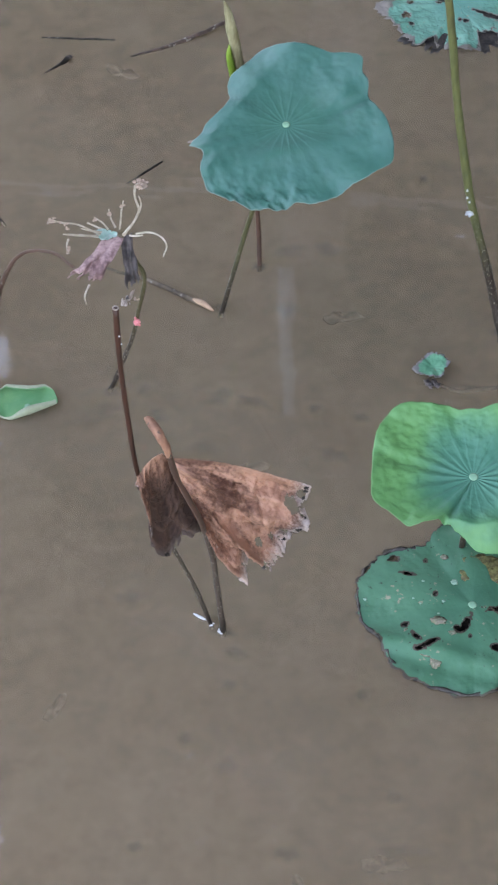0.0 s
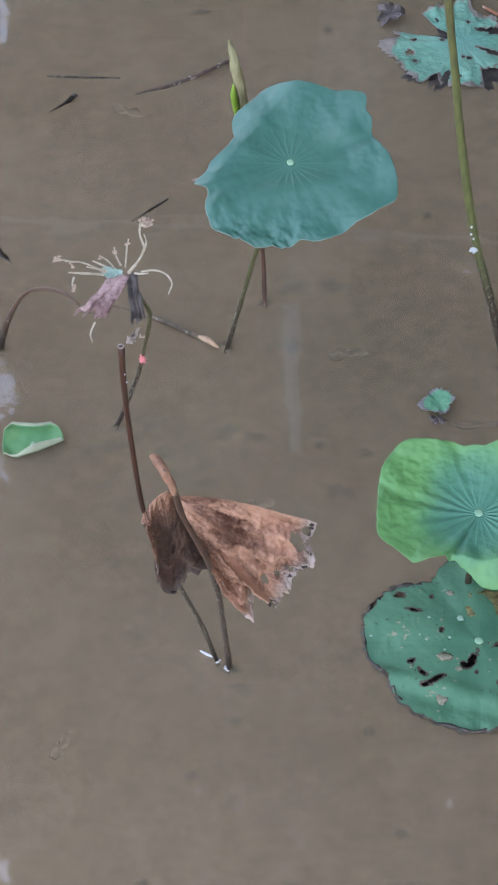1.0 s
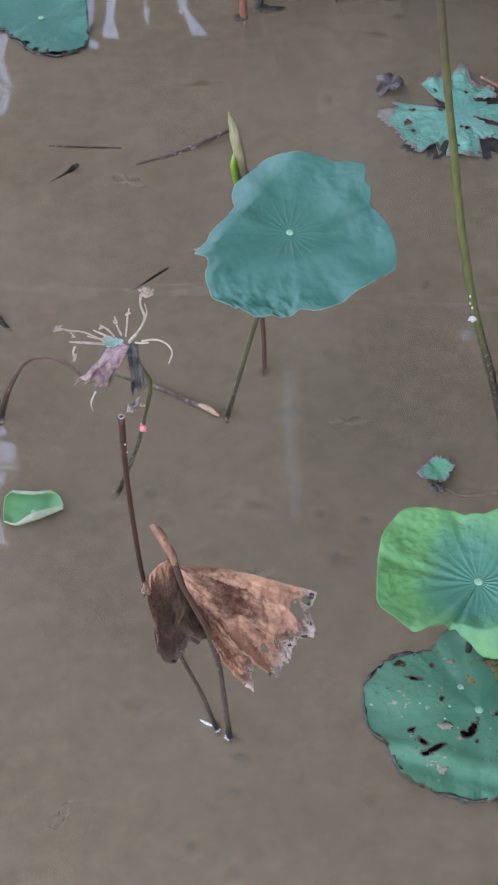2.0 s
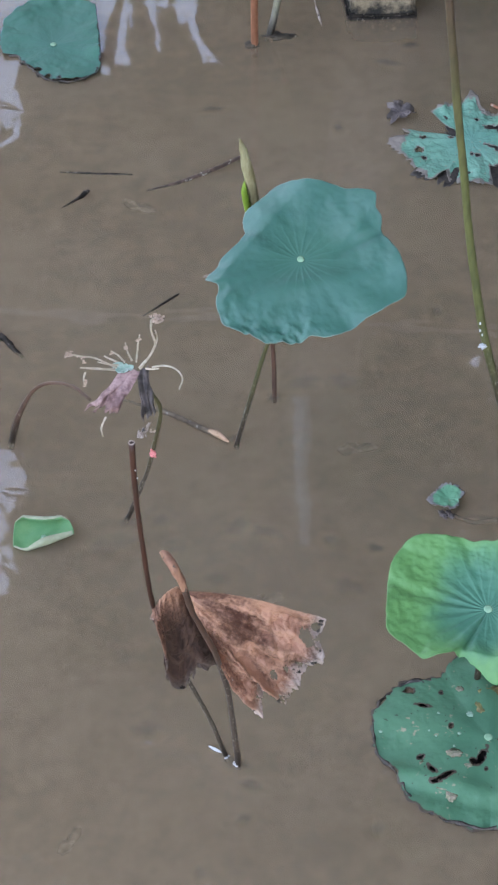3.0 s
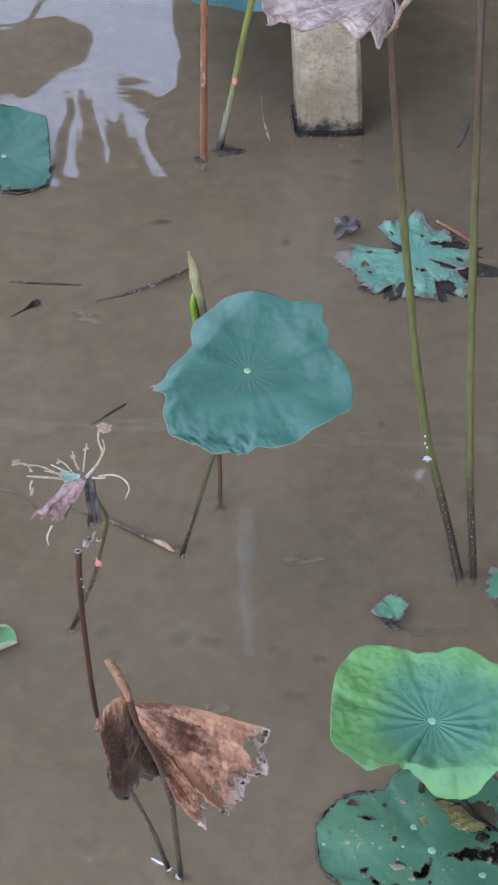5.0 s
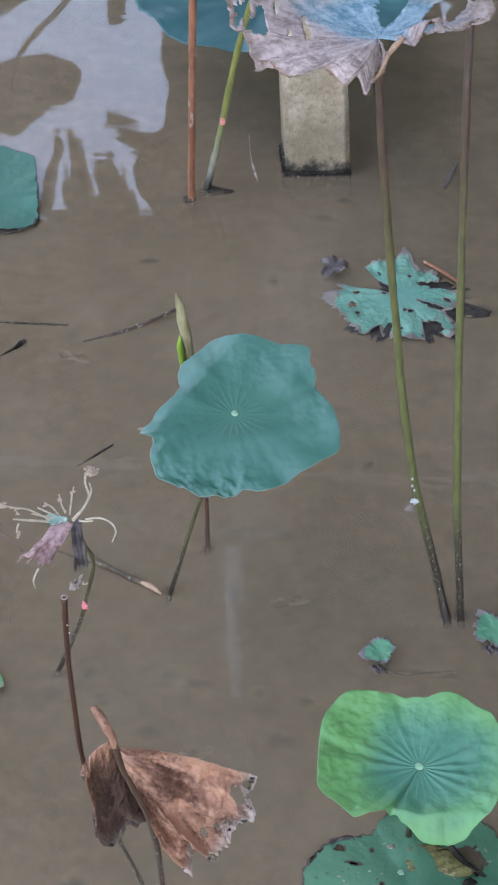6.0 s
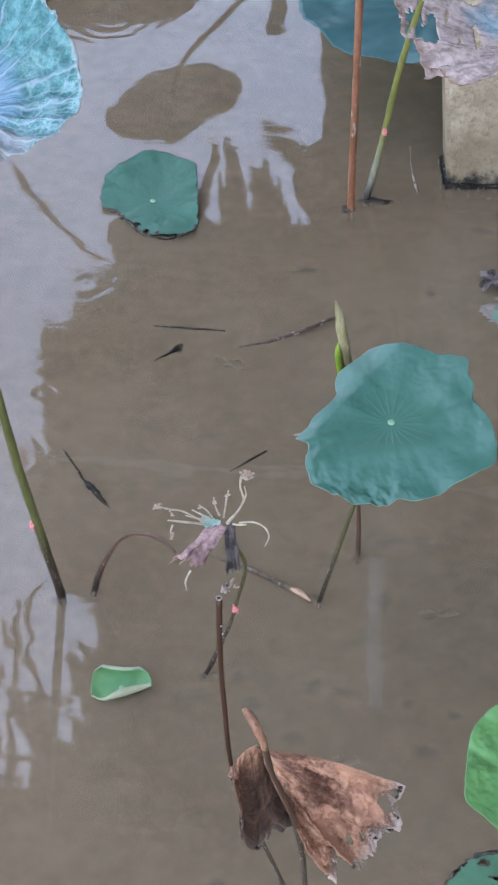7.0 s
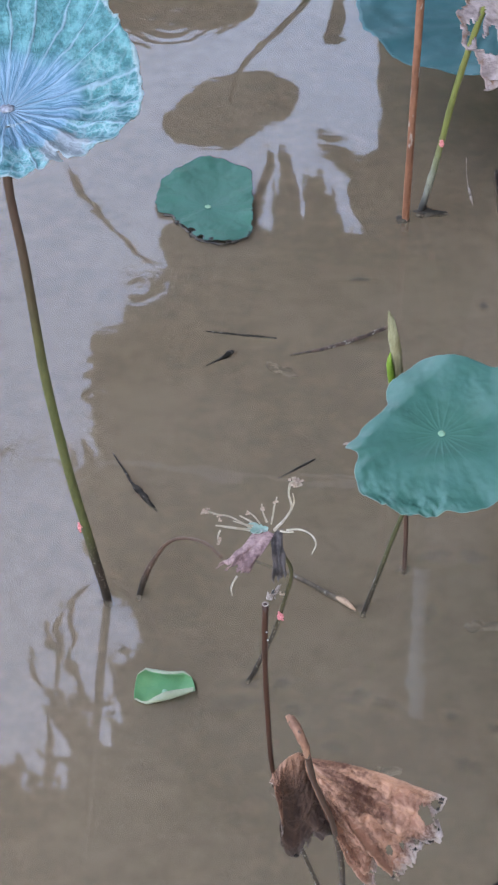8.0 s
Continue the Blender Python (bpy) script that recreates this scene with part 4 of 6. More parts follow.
    root = curve([(-0.111, 1.785, 0.455), (-0.112, 1.780, 0.449), (-0.107, 1.778, 0.429), (-0.098, 1.775, 0.406), (-0.084, 1.772, 0.381), (-0.076, 1.770, 0.367)], 14)

    def fold(u, v):
        """The fan: pleats that run out from the stem, crumpled between them, with a curled and frayed margin."""
        a, b = along_part(root, u), along_part(margin, u)
        p = a + (b - a) * v
        wob = 0.9 * noise.noise(Vector((u * 5, v * 2.5, 9.0)))
        ridge = 1 - 2 * abs(math.sin(math.pi * (u * 4.6 + 0.25) + wob)) ** 0.75
        side = 1 - 2 * abs(math.sin(math.pi * (u * 11 + 0.4) + 2 * wob + 2 * v)) ** 0.8
        swell = math.sin(math.pi * min(1.0, v * 1.05)) * (1 - u) * u * 4
        lift = 0.032 * ridge * v**0.8 * (0.75 + 0.5 * noise.noise(Vector((u * 4, v * 2, 5.0)))) + 0.010 * side * v**1.3 + 0.018 * swell
        n = Vector((p[0] * 30, p[1] * 10, p[2] * 30))
        lift += 0.013 * noise.fractal(n * 1.4, 0.7, 2.1, 5) * (0.35 + v)
        lift += 0.006 * max(0.0, v - 0.85) / 0.15 * noise.noise(Vector((u * 38, v * 6, 2.0)))
        p = p + np.array((0.05, -0.85, 0.45)) * lift * min(1.0, 8 * min(u + 0.03, 1.03 - u))
        p[2] += 0.012 * math.sin(math.pi * v**0.8) * (1 - u) ** 3
        return p + (b - a) * 0.035 * max(0.0, v - 0.8) * 5 * noise.fractal(Vector((u * 22, 3.0, 0)), 0.7, 2.0, 3)

    def whole(u, v):
        if v > 0.9 and noise.fractal(Vector((u * 40, 7.7, v * 9)), 0.6, 2.2, 4) > 0.6 - 5.0 * (v - 0.9):
            return False
        for hu, hv, ru, rv in ((0.10, 0.88, 0.025, 0.05), (0.31, 0.80, 0.016, 0.035), (0.26, 0.87, 0.009, 0.022), (0.05, 0.95, 0.02, 0.03), (0.20, 0.93, 0.015, 0.03)):
            if ((u - hu) / ru) ** 2 + ((v - hv) / rv) ** 2 < 1 + 0.6 * noise.noise(Vector((u * 60, v * 30, 1))):
                return False
        return True

    v, f, w = sheet(220, 110, fold, lambda u, v: v, 0.0011, whole)
    across = sheet(220, 110, fold, lambda u, v: 0.45 + 0.34 * u, 0.0011, whole)[2]
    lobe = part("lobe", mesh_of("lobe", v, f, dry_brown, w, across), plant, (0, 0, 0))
    rng = random.Random(12)
    for n, u in enumerate((0.01, 0.03, 0.06, 0.12, 0.17, 0.24, 0.40, 0.46, 0.60, 0.66)):
        lump("charred_edge", (rng.uniform(0.002, 0.004), 0.002, rng.uniform(0.002, 0.003)), stem_soot, lobe, tuple(fold(u, 0.97) - np.array((0, 0.002, 0))), 0.9, n + 40, "blackened edge", 2.5)


def cut_stem():
    plant = thing("cut_lotus_stem", (-0.060, 1.838, 0), "hollow red-brown lotus stem cut off at the top", "stem")
    stem = stalk("stem", [(-0.058, 1.836, -0.014), (-0.061, 1.838, 0.0), (-0.083, 1.84, 0.088), (-0.108, 1.84, 0.166), (-0.145, 1.84, 0.285), (-0.162, 1.84, 0.366), (-0.171, 1.84, 0.49), (-0.176, 1.84, 0.592), (-0.177, 1.84, 0.693)], [0.0040, 0.0037, 0.0034, 0.0032, 0.0034, 0.0036, 0.0038, 0.004, 0.0044], stem_maroon, plant, rough=0.15, hollow=0.55)
    ring = [(-0.177 + 0.0038 * math.cos(a), 1.84 + 0.0038 * math.sin(a), 0.6935) for a in np.linspace(0, 2 * math.pi, 13)]
    stalk("cut_rim", ring, 0.0010, dry_ash, stem, "pale cut rim", sides=8, steps=2)
    wet_flecks(stem, (-0.061, 1.838), 37)
    for n, (x, z) in enumerate(((-0.172, 0.63), (-0.174, 0.645))):
        lump("fleck", (0.0011, 0.001, 0.0012), chalk, stem, (x, 1.8355, z), 0.3, n)


def wet_flecks(stem, at, seed):
    """Scraps of froth caught round the foot of a stem."""
    rng = random.Random(seed)
    for n in range(5):
        a = rng.uniform(3.0, 6.4)
        lump("froth", (rng.uniform(0.0012, 0.0026), 0.0012, 0.0008), chalk, stem, (at[0] + 0.0065 * math.cos(a), at[1] + 0.008 * math.sin(a), 0.001), 0.7, n + seed, "white froth at the waterline")


stem_dark_dry = fading_stem("stem_dark_dry", (0.070, 0.046, 0.034), (0.085, 0.042, 0.028), (0.115, 0.055, 0.036), 0.40)
stem_dry = grainy("stem_dry", (0.17, 0.075, 0.045), (0.42, 0.205, 0.125), 20, 130, 0.7, 0.002, (0.06, 0.045, 0.035), (1, 1, 0.35))
dry_leaf()
cut_stem()
slip = lump("feather", (0.012, 0.0022, 0.002), chalk, None, (-0.077, 1.845, 0.004), 0.2, 3)
slip.rotation_euler = (0, 0.1, -0.5)
tagged(slip, "small white feather floating beside the stems", "feather")


# ---- the shredded leaf and the stems round it ----
def shredded_leaf():
    plant = thing("shredded_lotus_leaf", (-0.244, 2.346, 0), "withered mauve lotus leaf shredded down to its ribs", "dry leaf")
    stem = stalk("stem", [(-0.246, 2.348, -0.009), (-0.235, 2.350, 0.016), (-0.215, 2.352, 0.075), (-0.200, 2.354, 0.123), (-0.187, 2.356, 0.185), (-0.177, 2.358, 0.235), (-0.176, 2.360, 0.262), (-0.184, 2.362, 0.282), (-0.201, 2.364, 0.315), (-0.211, 2.366, 0.336)], [0.0046, 0.0042, 0.0038, 0.0036, 0.0036, 0.0036, 0.0034, 0.0032, 0.003, 0.002], stem_shred, plant, rough=0.35)
    eggs(stem, (-0.191, 2.347, 0.162), (0.0035, 0.004, 0.006), 2)

    def flap(corners, skin, belly, seed, label, fray):
        a, b, c, d = (np.array(p) for p in corners)

        def place(u, v):
            p = (a + (b - a) * u) * (1 - v) + (d + (c - d) * u) * v
            p[1] -= 0.03 * math.sin(math.pi * v) * belly
            p[2] += 0.012 * math.sin(math.pi * v) * belly
            p = p + np.array([0.005, 0.014, 0.005]) * (0.2 + v) * np.array(noise.noise_vector(Vector((u * 4, v * 4, seed))))
            p[1] += 0.003 * math.sin(u * 11 + seed + 3 * v)
            return p

        v, f, w = sheet(30, 40, place, thick=0.001, keep=lambda u, v: v < 1 - fray + 1.6 * fray * noise.noise(Vector((u * 7, seed, 0))))
        part("flap", mesh_of("flap", v, f, skin, w), plant, (0, 0, 0), None, label)

    flap(((-0.238, 2.370, 0.336), (-0.206, 2.360, 0.344), (-0.250, 2.310, 0.276), (-0.302, 2.310, 0.300)), dry_mauve, 0.8, 1.0, "mauve withered flap", 0.22)
    flap(((-0.211, 2.360, 0.340), (-0.194, 2.370, 0.345), (-0.180, 2.345, 0.257), (-0.202, 2.335, 0.247)), dry_dark, 0.4, 2.0, "dark shrivelled flap", 0.1)
    flap(((-0.197, 2.336, 0.243), (-0.190, 2.336, 0.246), (-0.202, 2.330, 0.222), (-0.215, 2.330, 0.219)), dry_ash, 0.1, 3.0, "ashen tip of a flap", 0.1)
    v, f, w = blade([0.012, 0.006, 0.005, 0.008, 0.022, 0.018, 0.009, 0.008], 60, 10, 0.004, 0.002, 5, 0.002, 18, 0.001, 0.1, (), 0.0, 6)
    part("hub", mesh_of("hub", v, f, hub_mint, w), plant, (-0.229, 2.365, 0.346), tilt(25, 10), "green hub of the leaf")
    ribs = [
        [(-0.246, 2.345, 0.359), (-0.273, 2.335, 0.371), (-0.300, 2.325, 0.382)],
        [(-0.241, 2.360, 0.355), (-0.258, 2.360, 0.358), (-0.275, 2.360, 0.363)],
        [(-0.238, 2.370, 0.351), (-0.250, 2.375, 0.353), (-0.266, 2.380, 0.358)],
        [(-0.232, 2.380, 0.344), (-0.243, 2.390, 0.350), (-0.256, 2.400, 0.351)],
        [(-0.220, 2.380, 0.347), (-0.228, 2.390, 0.361), (-0.231, 2.400, 0.370)],
        [(-0.212, 2.370, 0.354), (-0.208, 2.370, 0.389), (-0.204, 2.370, 0.414)],
        [(-0.206, 2.360, 0.349), (-0.189, 2.355, 0.380), (-0.178, 2.350, 0.412), (-0.183, 2.345, 0.444), (-0.181, 2.340, 0.471), (-0.172, 2.336, 0.482)],
        [(-0.178, 2.350, 0.408), (-0.174, 2.350, 0.426), (-0.177, 2.350, 0.442)],
        [(-0.196, 2.360, 0.349), (-0.185, 2.350, 0.356), (-0.173, 2.340, 0.367)],
        [(-0.185, 2.350, 0.361), (-0.161, 2.346, 0.368), (-0.143, 2.342, 0.361), (-0.135, 2.338, 0.346), (-0.141, 2.334, 0.326)],
        [(-0.244, 2.360, 0.350), (-0.278, 2.360, 0.371), (-0.302, 2.360, 0.375), (-0.325, 2.360, 0.382)],
        [(-0.294, 2.340, 0.358), (-0.298, 2.340, 0.341), (-0.295, 2.340, 0.326)],
        [(-0.265, 2.330, 0.266), (-0.274, 2.330, 0.239), (-0.272, 2.330, 0.220)]]
    for n, pts in enumerate(ribs):
        bold = 1.1 if n in (0, 6) else 0.8
        stalk("rib", pts, [0.0024 * bold] + [0.0018 * bold] * (len(pts) - 2) + [0.0011], dry_thread, plant, sides=6, steps=5, rough=0.5)
    rng = random.Random(5)
    for n, (x, z, count, wide) in enumerate(((-0.172, 0.480, 46, 0.008), (-0.318, 0.402, 8, 0.008), (-0.293, 0.391, 6, 0.012), (-0.296, 0.339, 5, 0.003), (-0.204, 0.432, 4, 0.003), (-0.225, 0.418, 4, 0.003), (-0.248, 0.404, 3, 0.004), (-0.188, 0.230, 4, 0.005))):
        for i in range(count):
            lump("tatter", (rng.uniform(0.001, 0.003), 0.001, rng.uniform(0.0008, 0.0026)), tatter_pale, plant, (x + rng.gauss(0, wide * 0.5), 2.335 + rng.gauss(0, 0.004), z + rng.gauss(0, wide * 0.3)), 1.1, n * 20 + i, "pale dry tatter", 2.5)


hub_mint = grainy("hub_mint", (0.20, 0.31, 0.25), (0.36, 0.42, 0.36), 60, 200, 0.7, 0.001)
tatter_pale = grainy("tatter_pale", (0.30, 0.20, 0.14), (0.58, 0.42, 0.33), 80, 300, 0.8, 0.0005)


def loose_stem(name, label, points, radii, material, rough=0.2, pale_end=False):
    plant = thing(name, (points[0][0], points[0][1], 0), label, "stem", "loose stems")
    stalk("stem", points, radii, material, plant, rough=rough)
    if pale_end:
        a, b = Vector(points[-2]), Vector(points[-1])
        stalk("husk", [tuple(a.lerp(b, -0.1) + Vector((0, 0, 0.002))), tuple(a.lerp(b, 0.45) + Vector((0, 0, 0.004))), tuple(b + Vector((0.004, -0.004, 0.001)))], [0.0032, 0.0058, 0.0018], husk_tan, plant, "split tan husk", rough=0.2)
    return plant


husk_tan = grainy("husk_tan", (0.20, 0.11, 0.065), (0.42, 0.26, 0.17), 50, 200, 0.7, 0.001)
shredded_leaf()
loose_stem("arched_stem", "thin brown dead stem arching out of the water", [(-0.468, 2.54, -0.014), (-0.465, 2.54, 0.003), (-0.455, 2.54, 0.04), (-0.443, 2.538, 0.076), (-0.414, 2.53, 0.137), (-0.383, 2.52, 0.165), (-0.335, 2.460, 0.215), (-0.300, 2.420, 0.220)], [0.006, 0.0058, 0.0058, 0.005, 0.0035, 0.003, 0.003, 0.0025], stem_arch)
loose_stem("fallen_stem", "dark fallen stem lying on the water with tan tip", [(-0.285, 2.672, -0.012), (-0.22, 2.635, -0.003), (-0.188, 2.616, 0.004), (-0.137, 2.582, 0.007), (-0.10, 2.557, 0.008), (-0.070, 2.537, 0.006)], [0.0018, 0.0034, 0.0042, 0.0042, 0.0044, 0.0032], stem_grey, 0.35, True)
loose_stem("sunken_twig", "thin dark twig half sunk in the water", [(-0.24, 2.893, -0.002), (-0.205, 2.925, 0.0), (-0.172, 2.957, 0.001)], [0.0008, 0.0022, 0.0014], stem_soot, 0.9)
loose_stem("sunken_twig", "straight dark twig just under the water", [(-0.44, 3.358, -0.001), (-0.37, 3.352, 0.0), (-0.285, 3.350, -0.001)], [0.0012, 0.0024, 0.0014], stem_soot, 0.9)
loose_stem("fallen_stem", "reddish fallen stem rising out of the water", [(-0.25, 3.295, -0.002), (-0.19, 3.318, 0.0), (-0.15, 3.339, 0.002), (-0.10, 3.366, 0.007), (-0.052, 3.397, 0.012)], [0.002, 0.0035, 0.0042, 0.0045, 0.0035], stem_driftwood, 0.4)
loose_stem("black_stub", "short black rotten stub poking out of water", [(-0.425, 3.238, -0.002), (-0.395, 3.262, 0.002), (-0.38, 3.274, 0.006), (-0.372, 3.282, 0.008)], [0.001, 0.0025, 0.0055, 0.004], stem_soot, 0.9)
loose_stem("rotten_stem", "dark rotten stem slanting into the water", [(-0.576, 2.926, 0.004), (-0.542, 2.869, 0.006), (-0.522, 2.835, 0.006), (-0.508, 2.818, 0.007), (-0.488, 2.793, 0.003), (-0.466, 2.773, -0.006)], [0.001, 0.002, 0.003, 0.0062, 0.0045, 0.002], stem_soot, 0.9)
loose_stem("sunken_twig", "long sunken stem trailing under the water", [(0.335, 2.362, -0.005), (0.37, 2.345, -0.005), (0.41, 2.352, -0.005), (0.46, 2.36, -0.007)], [0.003, 0.004, 0.0045, 0.003], stem_soot, 0.5)


# a glint on the water, modelled as pale strands
thread = thing("glint_strand", (0.111, 4.132, 0.000), "thin pale strand modelled for a glint on the water", "thread")
stalk("strand", [(0.111, 4.132, 0.002), (0.113, 4.054, 0.002), (0.118, 3.999, 0.002)], [0.001, 0.0008, 0.0014], dry_ash, thread, sides=6, rough=0.4)
stalk("strand", [(0.118, 3.999, 0.002), (0.124, 3.959, 0.002), (0.130, 3.920, 0.002)], [0.0025, 0.0034, 0.0012], dry_ash, thread, sides=6, rough=0.4)
loose_stem("leaf_sliver", "grey curled leaf sliver rising from the water", [(0.575, 3.912, -0.002), (0.591, 3.958, 0.003), (0.606, 3.991, 0.008), (0.616, 4.013, 0.010)], [0.003, 0.006, 0.004, 0.002], dry_dark, 0.6)


# ---- the tall stems and the withered leaf on top ----
def withered_skin():
    """Powdery blue round the hub, pinkish grey and papery further out, scorched along the front margin."""
    k = Nodes("withered_skin")
    where = k.place()
    across, out = k.attr("across"), k.attr("wear")
    along = k.node("CombineXYZ", {0: k.math("MULTIPLY", across, 80.0), 1: k.math("MULTIPLY", out, 4.0)}).outputs[0]
    crease, blot, fine = k.noise(along, 1.0, 4, 0.6, 0.5), k.noise(where, 26, 4, 0.6), k.noise(where, 150, 4, 0.65)
    tone = k.math("ADD", k.math("MULTIPLY", crease, 0.4), k.math("ADD", k.math("MULTIPLY", blot, 0.35), k.math("MULTIPLY", fine, 0.25)))
    paper = k.mix(k.step(tone, 0.36, 0.62), (0.17, 0.115, 0.10), (0.47, 0.345, 0.305))
    wax = k.mix(k.step(tone, 0.38, 0.62), (0.055, 0.145, 0.18), (0.30, 0.37, 0.39))
    front = k.step(across, 0.44, 0.53)
    reach = k.math("ADD", k.math("MULTIPLY", front, -0.55), k.math("ADD", out, k.math("MULTIPLY", k.math("SUBTRACT", blot, 0.5), 0.5)))
    heart = k.math("SUBTRACT", 1.0, k.step(k.math("ADD", reach, k.math("MULTIPLY", front, 1.05)), 0.42, 0.80))
    colour = k.mix(heart, paper, wax)
    scorch = k.math("ADD", out, k.math("MULTIPLY", k.math("SUBTRACT", fine, 0.5), 0.16))
    colour = k.mix(k.math("MULTIPLY", k.step(scorch, 0.93, 0.99), k.step(blot, 0.4, 0.55)), colour, (0.16, 0.075, 0.04))
    return k.surface(colour, 0.75, k.bump(k.math("ADD", crease, k.math("MULTIPLY", fine, 0.5)), 0.0014))


def withered_leaf():
    plant = thing("withered_lotus_leaf", (0.455, 2.483, 0), "tall withered lotus leaf, blue at heart, pinkish ragged rim", "dry leaf")
    stem = stalk("stem", [(0.457, 2.481, -0.014), (0.455, 2.483, 0.0), (0.440, 2.510, 0.051), (0.418, 2.525, 0.135), (0.397, 2.540, 0.204), (0.376, 2.553, 0.285), (0.346, 2.575, 0.444), (0.329, 2.583, 0.559), (0.309, 2.588, 0.692), (0.290, 2.590, 0.831), (0.275, 2.590, 0.944), (0.264, 2.595, 1.045), (0.262, 2.600, 1.085)], [0.0082, 0.008, 0.0078, 0.0076, 0.0075, 0.0073, 0.007, 0.0068, 0.0067, 0.0066, 0.0065, 0.0064, 0.006], stem_green, plant, rough=0.15, sides=16)
    hub = np.array((0.259, 2.615, 1.108))
    rim = curve([(0.290, 2.600, 1.116), (0.305, 2.585, 1.116), (0.329, 2.620, 1.123), (0.360, 2.650, 1.117), (0.399, 2.660, 1.109), (0.433, 2.680, 1.104), (0.446, 2.720, 1.120), (0.429, 2.780, 1.140), (0.332, 2.820, 1.153), (0.204, 2.820, 1.153), (0.091, 2.760, 1.160), (0.031, 2.680, 1.155), (0.035, 2.600, 1.144), (0.053, 2.570, 1.127), (0.070, 2.540, 1.107), (0.081, 2.530, 1.104), (0.117, 2.520, 1.104), (0.163, 2.510, 1.102), (0.194, 2.510, 1.097), (0.221, 2.510, 1.093), (0.233, 2.505, 1.082), (0.248, 2.530, 1.084), (0.262, 2.560, 1.081), (0.273, 2.580, 1.101)], 10)
    size = len(rim) - 1

    def place(u, v):
        i = min(int(u * size), size - 1)
        edge = rim[i] + (rim[i + 1] - rim[i]) * (u * size - i)
        p = hub + (edge - hub) * v
        swell = math.sin(math.pi * v)
        p[1] -= 0.02 * swell * math.exp(-(((u - 0.75) / 0.12) ** 2))
        p[2] += 0.012 * swell * math.exp(-(((u - 0.75) / 0.12) ** 2)) - 0.02 * swell * math.exp(-(((u - 0.4) / 0.16) ** 2))
        fold = math.sin(u * 2 * math.pi * 11 + 1.5 * noise.noise(Vector((u * 9, v * 2, 1))))
        p[1] += 0.012 * fold * v
        p[2] += 0.004 * fold * v
        n = Vector((edge[0] * v * 20, edge[2] * v * 20, u * 9))
        p += np.array([0.002, 0.007, 0.002]) * v * np.array(noise.noise_vector(n * 0.7))
        p += np.array([0.0008, 0.0022, 0.0008]) * v * np.array(noise.noise_vector(n * 3.7))
        p += (edge - hub) * 0.05 * max(0.0, v - 0.8) * 5 * noise.noise(Vector((u * 80, 5.0, 0)))
        return p

    def keep(u, v):
        web = math.exp(-(((u - 0.52) / 0.055) ** 2)) + math.exp(-(((u - 0.15) / 0.05) ** 2))
        x, _, z = place(u, v)
        hole = noise.noise(Vector((x * 34, z * 60, 2.0))) + 0.4 * noise.noise(Vector((x * 90, z * 140, 2.0)))
        if web > 0.4 and 0.42 < v < 0.95 and hole > 0.26 - 0.2 * (web - 0.4):
            return False
        for hu, hv, ru, rv in ((0.975, 0.35, 0.012, 0.28), (0.01, 0.45, 0.008, 0.3), (0.355, 0.42, 0.016, 0.25), (0.285, 0.60, 0.02, 0.2), (0.43, 0.8, 0.012, 0.1)):
            if ((u - hu) / ru) ** 2 + ((v - hv) / rv) ** 2 < 1 + 0.6 * noise.noise(Vector((u * 80, v * 20, 1))):
                return False
        return v < 0.985 + 0.03 * noise.noise(Vector((u * 130, 9.0, 0)))

    v, f, w = sheet(300, 64, place, lambda u, v: v, 0.0011, keep)
    across = sheet(300, 64, place, lambda u, v: u, 0.0011, keep)[2]
    leaf = part("blade", mesh_of("blade", v, f, withered_skin(), w, across), plant, (0, 0, 0))
    stalk("midrib", [(0.246, 2.525, 1.084), (0.261, 2.552, 1.087), (0.272, 2.572, 1.103), (0.283, 2.585, 1.112), (0.295, 2.592, 1.121)], [0.002, 0.003, 0.0035, 0.004, 0.003], husk_tan, leaf, rough=0.5)
    lump("fleck", (0.006, 0.003, 0.006), chalk, stem, (0.3805, 2.538, 0.240), 0.8, 5, "white empty insect case", 2.0)
    for n, (x, z) in enumerate(((0.379, 0.262), (0.374, 0.272), (0.373, 0.288))):
        lump("fleck", (0.0018, 0.001, 0.0028), chalk, stem, (x, 2.543, z), 0.5, n)


def tall_stem():
    plant = thing("tall_lotus_stem", (0.481, 2.486, 0), "tall straight green lotus stem, dark at its foot", "stem")
    stalk("stem", [(0.482, 2.484, -0.014), (0.481, 2.486, 0.0), (0.462, 2.530, 0.173), (0.452, 2.552, 0.288), (0.434, 2.595, 0.552), (0.416, 2.638, 0.855), (0.408, 2.660, 1.004), (0.410, 2.705, 1.072), (0.413, 2.750, 1.192)], [0.0075, 0.0073, 0.007, 0.0068, 0.0066, 0.0064, 0.0063, 0.0062, 0.006], stem_green, plant, rough=0.12, sides=16)
    radii = [0.16, 0.15, 0.17, 0.16, 0.15, 0.165, 0.155, 0.16]
    v, f, w = blade(radii, 90, 18, 0.03, 0.006, 6, 0.006, 22, 0.001, 0.05, (), 0.2, 33)
    part("blade", mesh_of("blade", v, f, leaf_withered, w), plant, (0.413, 2.750, 1.192), tilt(-8, 6))


withered_leaf()
tall_stem()


